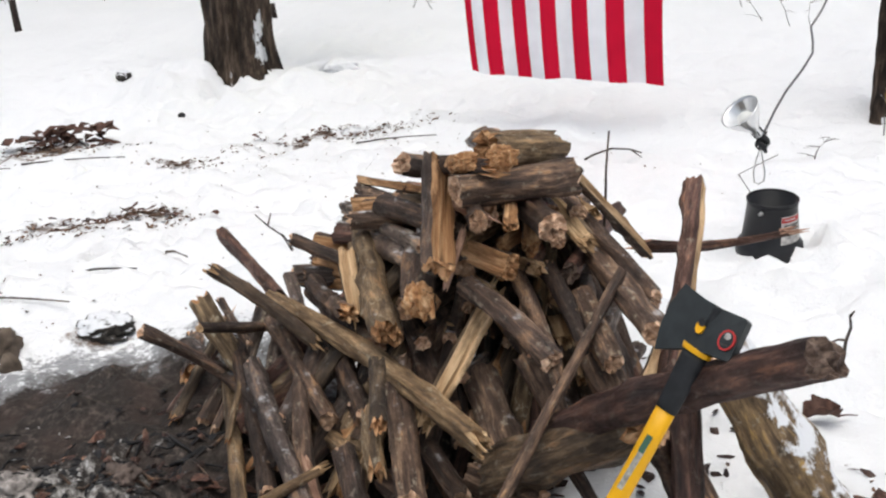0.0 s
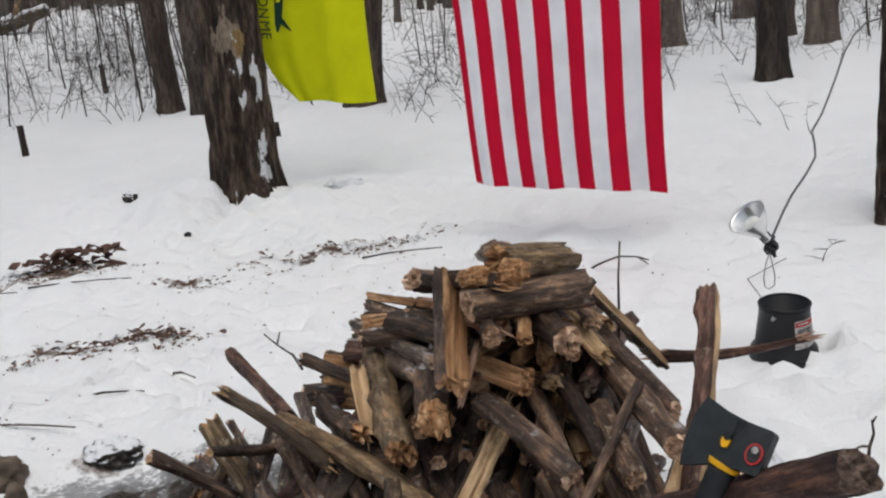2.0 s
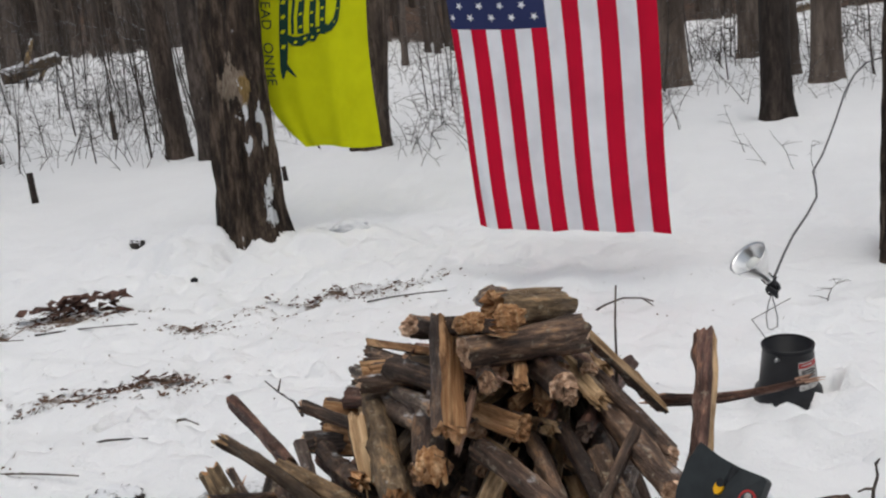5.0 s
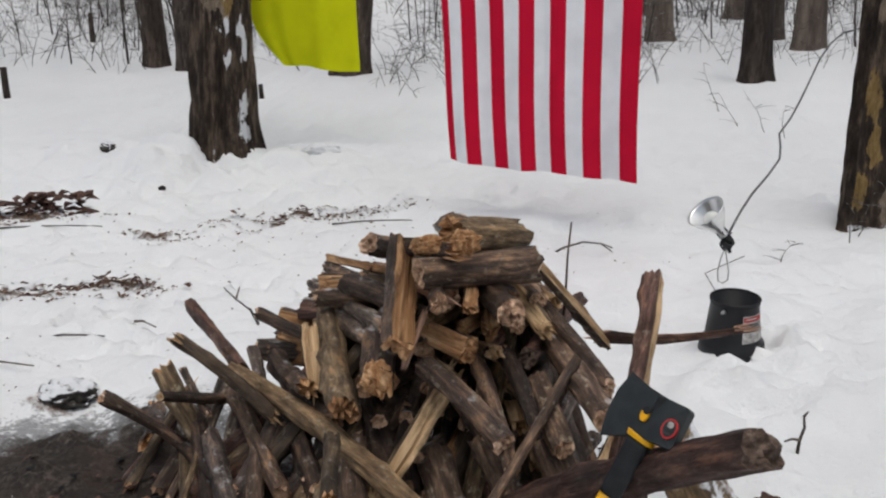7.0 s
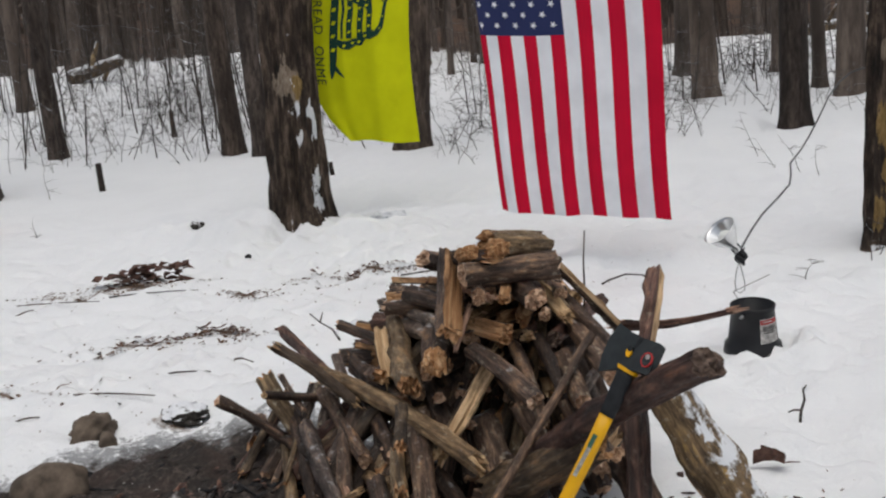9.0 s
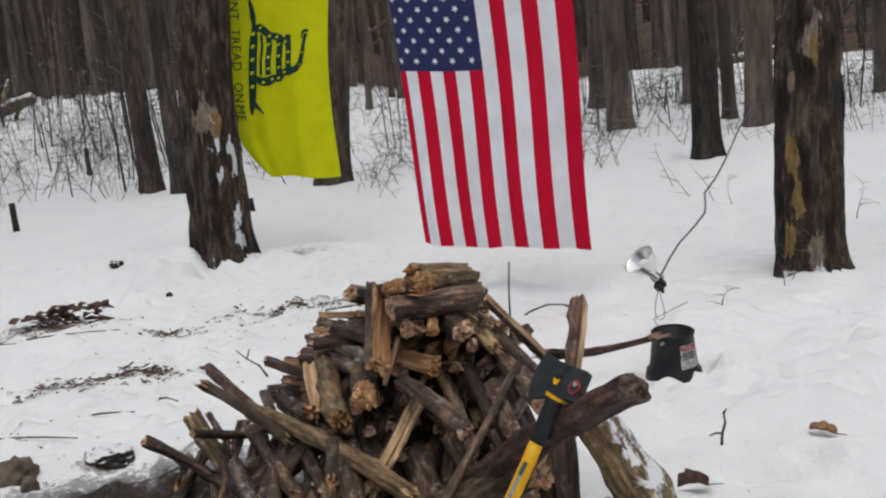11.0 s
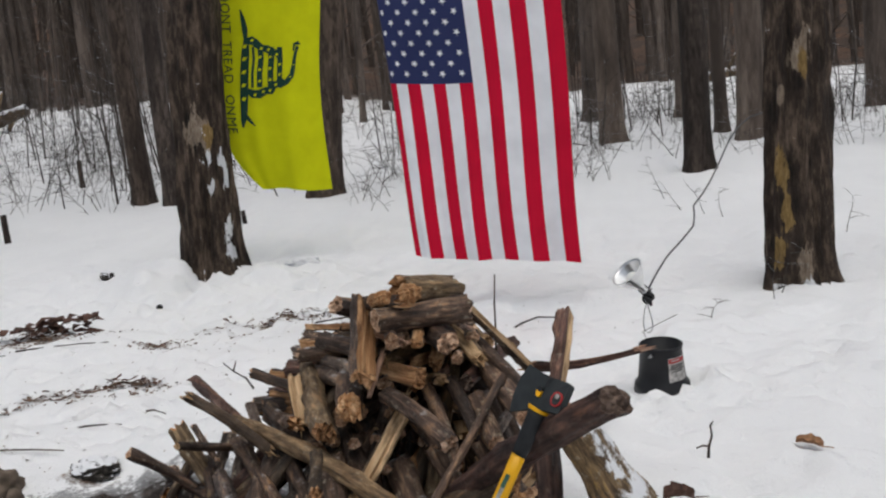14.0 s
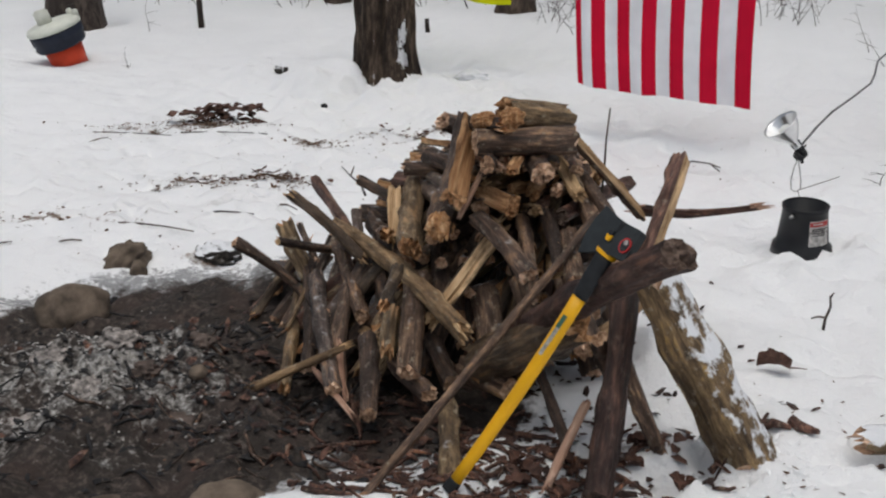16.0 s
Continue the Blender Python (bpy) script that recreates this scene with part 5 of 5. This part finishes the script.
snowy_trunk((-8.64, 16.0, 1.28), (-7.78, 16.1, 1.52), 0.13, "fallen snow-covered trunk among the bare trees")
snowy_trunk((2.6, 20.0, 1.05), (4.6, 21.0, 1.35), 0.10, "fallen snow-covered trunk among the bare trees")


def build_tub():
    """The orange tub with dark collar and pale lid that stands under the tree at the edge."""
    tub = tagged(new("bucket"), "orange bucket with navy band and cream lid by a tree", "bucket")
    tub.matrix_world = pose(-4.62, 7.20, ground_z(-4.62, 7.20) - 0.07, 14, -15, 10) @ Matrix.Scale(1.14, 4)
    v, f = lathe([(0.0, 0.0), (0.115, 0.0), (0.135, 0.20), (0.0, 0.20)], 40)
    mesh_part("body", v, f, ORANGE_PLASTIC, tub, "orange red plastic body")
    v, f = lathe([(0.13, 0.17), (0.165, 0.18), (0.178, 0.20), (0.172, 0.225), (0.182, 0.245), (0.182, 0.30), (0.17, 0.305), (0.0, 0.305)], 40)
    mesh_part("band", v, f, NAVY_PLASTIC, tub, "dark navy collar")
    v, f = lathe([(0.0, 0.305), (0.186, 0.305), (0.19, 0.32), (0.175, 0.345), (0.06, 0.36), (0.0, 0.362)], 40)
    lid = mesh_part("lid", v, f, CREAM_PLASTIC, tub, "cream plastic lid")
    bm = bmesh.new()
    bmesh.ops.create_cube(bm, size=1.0, matrix=Matrix.Translation((-0.03, -0.03, 0.40)) @ Matrix.Diagonal((0.10, 0.05, 0.11, 1)))
    bmesh.ops.bevel(bm, geom=bm.edges[:], offset=0.012, segments=2, affect="EDGES")
    part("spout", bm, CREAM_PLASTIC, lid)
    for a in (0.4, 1.1):
        bm = bmesh.new()
        bmesh.ops.create_cube(bm, size=1.0, matrix=Matrix.Translation((0.17 * math.cos(a), 0.17 * math.sin(a), 0.355)) @ Matrix.Diagonal((0.035, 0.035, 0.05, 1)))
        bmesh.ops.bevel(bm, geom=bm.edges[:], offset=0.006, segments=2, affect="EDGES")
        part("latch", bm, CREAM_PLASTIC, lid)


build_tub()


def leaf(x, y, size, mat, turn, curl, label, z=None, tip=0.0):
    """A dry curled leaf with a stem."""
    root = tagged(new("dead_leaf"), label, "leaf")
    root.matrix_world = pose(x, y, (ground_z(x, y) if z is None else z) + 0.012, tip, 8, turn)
    v, f, n, c = [], [], 12, 6
    for i in range(n + 1):
        s = i / n
        wide = size * 0.36 * math.sin(math.pi * min(1, s * 0.96 + 0.02)) ** 0.7 * (1 + 0.35 * math.sin(s * 17))
        for k in range(c + 1):
            q = k / c * 2 - 1
            v.append(Vector((s * size, q * wide, curl * size * (q * q * 0.7 + 0.3 * math.sin(s * 3.1)) + 0.02 * size * noise.noise((i, k, turn)))))
    for i in range(n):
        for k in range(c):
            f.append((i * (c + 1) + k, (i + 1) * (c + 1) + k, (i + 1) * (c + 1) + k + 1, i * (c + 1) + k + 1))
    lo = len(v)
    v += [p - Vector((0, 0, 0.0012)) for p in v]
    f += [tuple(i + lo for i in q[::-1]) for q in f]
    mesh_part("blade", v, f, mat, root)
    a, b = tube([(size * 0.97, 0, curl * size * 0.1), (size * 1.25, 0.01, 0.02 * size), (size * 1.5, 0.0, 0.05 * size)], [0.0025, 0.002, 0.0012], 5)
    mesh_part("stem", a, b, mat, root)


leaf(0.895, 2.53, 0.095, LEAF, 22, 0.42, "curled dark reddish leaf lying on snow")
leaf(1.345, 3.02, 0.085, LEAF_TAN, -20, 0.30, "curled tan leaf lying on snow")
for k in range(26):
    rnd = random.Random(400 + k)
    leaf(rnd.uniform(0.28, 0.9), rnd.uniform(1.62, 2.15), rnd.uniform(0.03, 0.07), LEAF, rnd.uniform(0, 360), 0.35, "dark wet leaf lying at the foot of the woodpile")


def sprig(points, r, label, forks=()):
    v, f = tube(points, [r * (1 - 0.5 * k / (len(points) - 1)) for k in range(len(points))], 7, 0.2, points[0][0])
    ob = tagged(mesh_part("twig", v, f, TWIG), label, "twig")
    for pts in forks:
        v, f = tube(pts, [r * 0.75 * (1 - 0.5 * k / (len(pts) - 1)) for k in range(len(pts))], 6, 0.2, 2)
        mesh_part("side_twig", v, f, TWIG, ob)


sprig([(1.066, 2.98, -0.02), (1.070, 2.982, 0.03), (1.082, 2.985, 0.065), (1.078, 2.99, 0.10)], 0.0055, "short forked twig standing in snow", [[(1.071, 2.982, 0.032), (1.05, 2.975, 0.036), (1.03, 2.97, 0.03)], [(1.079, 2.99, 0.095), (1.088, 2.985, 0.112)]])
sprig([(0.449, 2.56, 0.3), (0.455, 2.555, 0.445), (0.461, 2.55, 0.535), (0.463, 2.55, 0.617), (0.470, 2.55, 0.700)], 0.004, "thin bare stalk standing behind the woodpile")
gz = ground_z(0.46, 5.08)
sprig([(0.30, 5.05, gz), (0.36, 5.06, gz + 0.035), (0.45, 5.08, gz + 0.06), (0.53, 5.1, gz + 0.05), (0.58, 5.11, gz + 0.03)], 0.006, "bowed thin branch stuck in snow", [[(0.53, 5.1, gz + 0.05), (0.58, 5.1, gz + 0.012)]])
sprig([(-0.36, 2.86, 0.33), (-0.40, 2.92, 0.35), (-0.46, 2.98, 0.36), (-0.50, 3.0, 0.385)], 0.004, "thin crooked twig on the woodpile", [[(-0.46, 2.98, 0.36), (-0.455, 3.0, 0.39)]])
sprig([(1.02, 3.9, 0.02), (0.95, 4.6, 0.05), (1.12, 4.75, 0.09)], 0.003, "thin twig lying on snow")
for k, (x, y, l, a) in enumerate([(-1.25, 3.55, 0.22, 10), (-1.05, 3.7, 0.12, -30), (-1.7, 3.3, 0.3, 5), (-1.4, 3.25, 0.35, -4), (-2.2, 3.9, 0.25, 14), (-1.9, 2.95, 0.12, 70), (-1.62, 3.0, 0.1, 40), (-2.75, 5.05, 0.6, 8), (-2.15, 5.15, 0.5, 12), (-2.8, 4.9, 0.14, 80), (-0.6, 5.45, 0.4, 20), (-0.8, 5.6, 0.35, 28), (-1.1, 5.4, 0.3, 15)]):
    c, s, z = math.cos(radians(a)), math.sin(radians(a)), ground_z(x, y) + 0.006
    sprig([(x - c * l / 2, y - s * l / 2, z), (x - c * l / 6, y - s * l / 6 + 0.01, z + 0.006), (x + c * l / 6, y + s * l / 6, z + 0.008), (x + c * l / 2, y + s * l / 2, z + 0.002)], 0.005, "thin dark twig lying on trampled snow")
log((1.16, 2.16, 0.02), (1.62, 2.36, 0.03), 0.035, "snowmoss")


def litter(name, spots, n, mat, label, size, seed, flat=0.3, up=0.0):
    """Bark chips and broken leaves scattered over an area."""
    rnd, heap = random.Random(seed), Heap()
    for x0, y0, sx, sy, share, turn in spots:
        c, s = math.cos(radians(turn)), math.sin(radians(turn))
        for _ in range(int(n * share)):
            a, b = rnd.gauss(0, sx), rnd.gauss(0, sy)
            x, y = x0 + a * c - b * s, y0 + a * s + b * c
            z = ground_z(x, y) + rnd.uniform(0, up)
            l, w = size * rnd.uniform(0.35, 1.25), size * rnd.uniform(0.18, 0.6)
            m = pose(x, y, z + 0.004, rnd.uniform(-35, 35), rnd.uniform(-25, 25), rnd.uniform(0, 360))
            h = w * flat
            pts = [m @ Vector(p) for p in ((-l, -w * 0.5, 0), (-l * 0.2, -w, h * 0.4), (l, -w * 0.3, 0), (l * 0.7, w * 0.6, h * 0.2), (-l * 0.5, w, 0), (0, 0, h))]
            heap.add((pts, [(0, 1, 5), (1, 2, 5), (2, 3, 5), (3, 4, 5), (4, 0, 5), (4, 3, 2, 1, 0)]))
    tagged(heap.build(name, mat, smooth=False), label, "litter", kind="stuff")


CHIP = plain("brown_chips", (0.13, 0.078, 0.052), 0.85, 0, 0.6, 60.0, 0.001)
litter("bark_litter", [(-1.62, 4.12, 0.20, 0.06, 0.40, 12), (-1.42, 4.22, 0.11, 0.05, 0.26, 10), (-0.98, 5.5, 0.27, 0.08, 0.34, 22), (-0.78, 5.66, 0.14, 0.05, 0.14, 20), (-1.58, 5.09, 0.09, 0.05, 0.12, 0), (-2.33, 5.34, 0.16, 0.06, 0.3, 10), (-2.6, 5.2, 0.25, 0.03, 0.12, 8), (-1.9, 3.3, 0.25, 0.05, 0.08, 0)], 1100, CHIP, "reddish bark chips and needles strewn over trampled snow", 0.013, 4)
litter("leaf_litter", [(-1.5, 4.18, 0.16, 0.03, 0.3, 12), (-2.36, 5.42, 0.09, 0.05, 0.4, 0), (-1.0, 5.55, 0.2, 0.03, 0.2, 20), (-2.45, 5.36, 0.05, 0.04, 0.1, 0)], 200, LEAF, "dry brown leaf scraps on trampled snow", 0.022, 5, 0.6, 0.03)
litter("brush_heap", [(-2.28, 5.48, 0.10, 0.05, 0.7, 0), (-2.40, 5.36, 0.10, 0.03, 0.3, 20)], 52, LEAF, "small dark heap of bark and twigs on snow", 0.062, 6, 0.8, 0.09)
litter("specks", [(-1.3, 4.3, 0.9, 0.8, 0.45, 0), (-1.0, 5.3, 0.8, 0.5, 0.3, 0), (-1.9, 3.1, 0.5, 0.25, 0.25, 0), (0.6, 5.1, 0.5, 0.2, 0.06, 0), (0.9, 2.2, 0.35, 0.25, 0.2, 0)], 420, CHIP, "brown specks of bark scattered on snow", 0.008, 7)
litter("fire_debris", [(-0.6, 2.1, 0.30, 0.28, 0.6, 0), (-0.2, 1.95, 0.2, 0.2, 0.3, 0), (-0.9, 1.8, 0.3, 0.3, 0.3, 0)], 700, CHAR, "charred sticks and black crumbs in the fire ring", 0.018, 8, 0.5)
litter("pile_debris", [(0.0, 2.0, 0.28, 0.16, 0.5, 0), (0.45, 1.85, 0.22, 0.12, 0.35, 0), (-0.4, 2.2, 0.2, 0.2, 0.3, 0), (0.2, 2.4, 0.4, 0.3, 0.3, 0)], 520, BARK_RED, "broken bark and wood scraps under the woodpile", 0.022, 9, 0.5)
litter("ash_crumbs", [(-0.82, 1.98, 0.17, 0.17, 0.7, 0), (-0.45, 1.95, 0.2, 0.1, 0.12, 0), (-0.9, 1.7, 0.12, 0.1, 0.2, 0)], 600, plain("pale_ash", (0.36, 0.345, 0.33), 0.95, 0, 0.3, 40, 0.003), "pale crumbs of ash in the fire ring", 0.009, 10, 0.8)
litter("snow_crumbs", [(0.75, 1.95, 0.28, 0.2, 0.5, 0), (-1.5, 6.7, 0.5, 0.2, 0.3, 0), (0.9, 3.75, 0.3, 0.2, 0.2, 0), (-0.45, 3.1, 0.2, 0.15, 0.2, 0)], 260, SNOW_BIT, "loose crumbs of snow", 0.010, 11, 0.9)

litter("fire_sticks", [(-0.55, 2.25, 0.30, 0.22, 0.5, 0), (-0.35, 2.0, 0.25, 0.2, 0.5, 0)], 60, BARK_RED, "half-burnt brown sticks and bark in the fire ring", 0.03, 14, 0.8, 0.01)
sprig([(-5.6, 8.68, 2.02), (-5.1, 8.55, 2.16), (-4.7, 8.5, 2.2), (-4.3, 8.5, 2.27), (-3.95, 8.5, 2.345), (-3.62, 8.5, 2.375), (-3.3, 8.5, 2.38)], 0.02, "pale snow-dusted branch reaching out between the trees")


def sticks(name, spots, n, mat, label, length, r, seed):
    """Thin broken twigs that lie about."""
    rnd, heap = random.Random(seed), Heap()
    for x0, y0, sx, sy, share in spots:
        for _ in range(int(n * share)):
            x, y, a = rnd.gauss(x0, sx), rnd.gauss(y0, sy), rnd.gauss(0.25, 0.7)
            l, q = length * rnd.uniform(0.35, 1.3), r * rnd.uniform(0.5, 1.5)
            c, d = math.cos(a) * l / 2, math.sin(a) * l / 2
            pts = [(x + c * k + rnd.uniform(-0.006, 0.006), y + d * k + rnd.uniform(-0.006, 0.006), ground_z(x + c * k, y + d * k) + q * 0.7 + rnd.uniform(0, 0.008)) for k in (-1, -0.3, 0.35, 1)]
            heap.add(tube(pts, [q, q * 1.1, q * 0.9, q * 0.5], 5, 0.3, x))
    tagged(heap.build(name, mat), label, "litter", kind="stuff")


sticks("foot_twigs", [(0.22, 1.70, 0.14, 0.07, 0.4), (0.50, 1.86, 0.20, 0.10, 0.35), (0.12, 1.95, 0.2, 0.12, 0.25)], 130, BARK_RED, "dark broken twigs strewn at the foot of the woodpile", 0.11, 0.005, 21)
sticks("charred_twigs", [(-0.45, 2.25, 0.25, 0.16, 0.5), (-0.85, 2.28, 0.2, 0.1, 0.2), (-0.5, 1.75, 0.3, 0.14, 0.3)], 80, CHAR, "charred thin twigs lying in the fire ring", 0.10, 0.0035, 22)
sticks("brown_twigs", [(-0.40, 2.15, 0.28, 0.18, 0.6), (-0.2, 1.75, 0.25, 0.1, 0.4)], 70, BARK, "brown thin twigs lying in the fire ring", 0.09, 0.003, 23)
sticks("root_twigs", [(0.93, 2.22, 0.03, 0.06, 1.0)], 9, BARK_RED, "dark broken roots beside the mossy log", 0.10, 0.009, 24)
litter("foot_bark", [(0.25, 1.74, 0.16, 0.08, 0.45, 10), (0.62, 1.93, 0.14, 0.10, 0.35, 0), (0.72, 2.10, 0.1, 0.08, 0.2, 0)], 120, LEAF, "dark wet bark scraps in the snow by the woodpile", 0.028, 25, 0.5, 0.004)
litter("dirty_snow", [(0.30, 1.70, 0.20, 0.08, 0.5, 0), (0.62, 1.88, 0.18, 0.10, 0.5, 0)], 260, CHIP, "brown crumbs of bark in trodden snow", 0.009, 26)
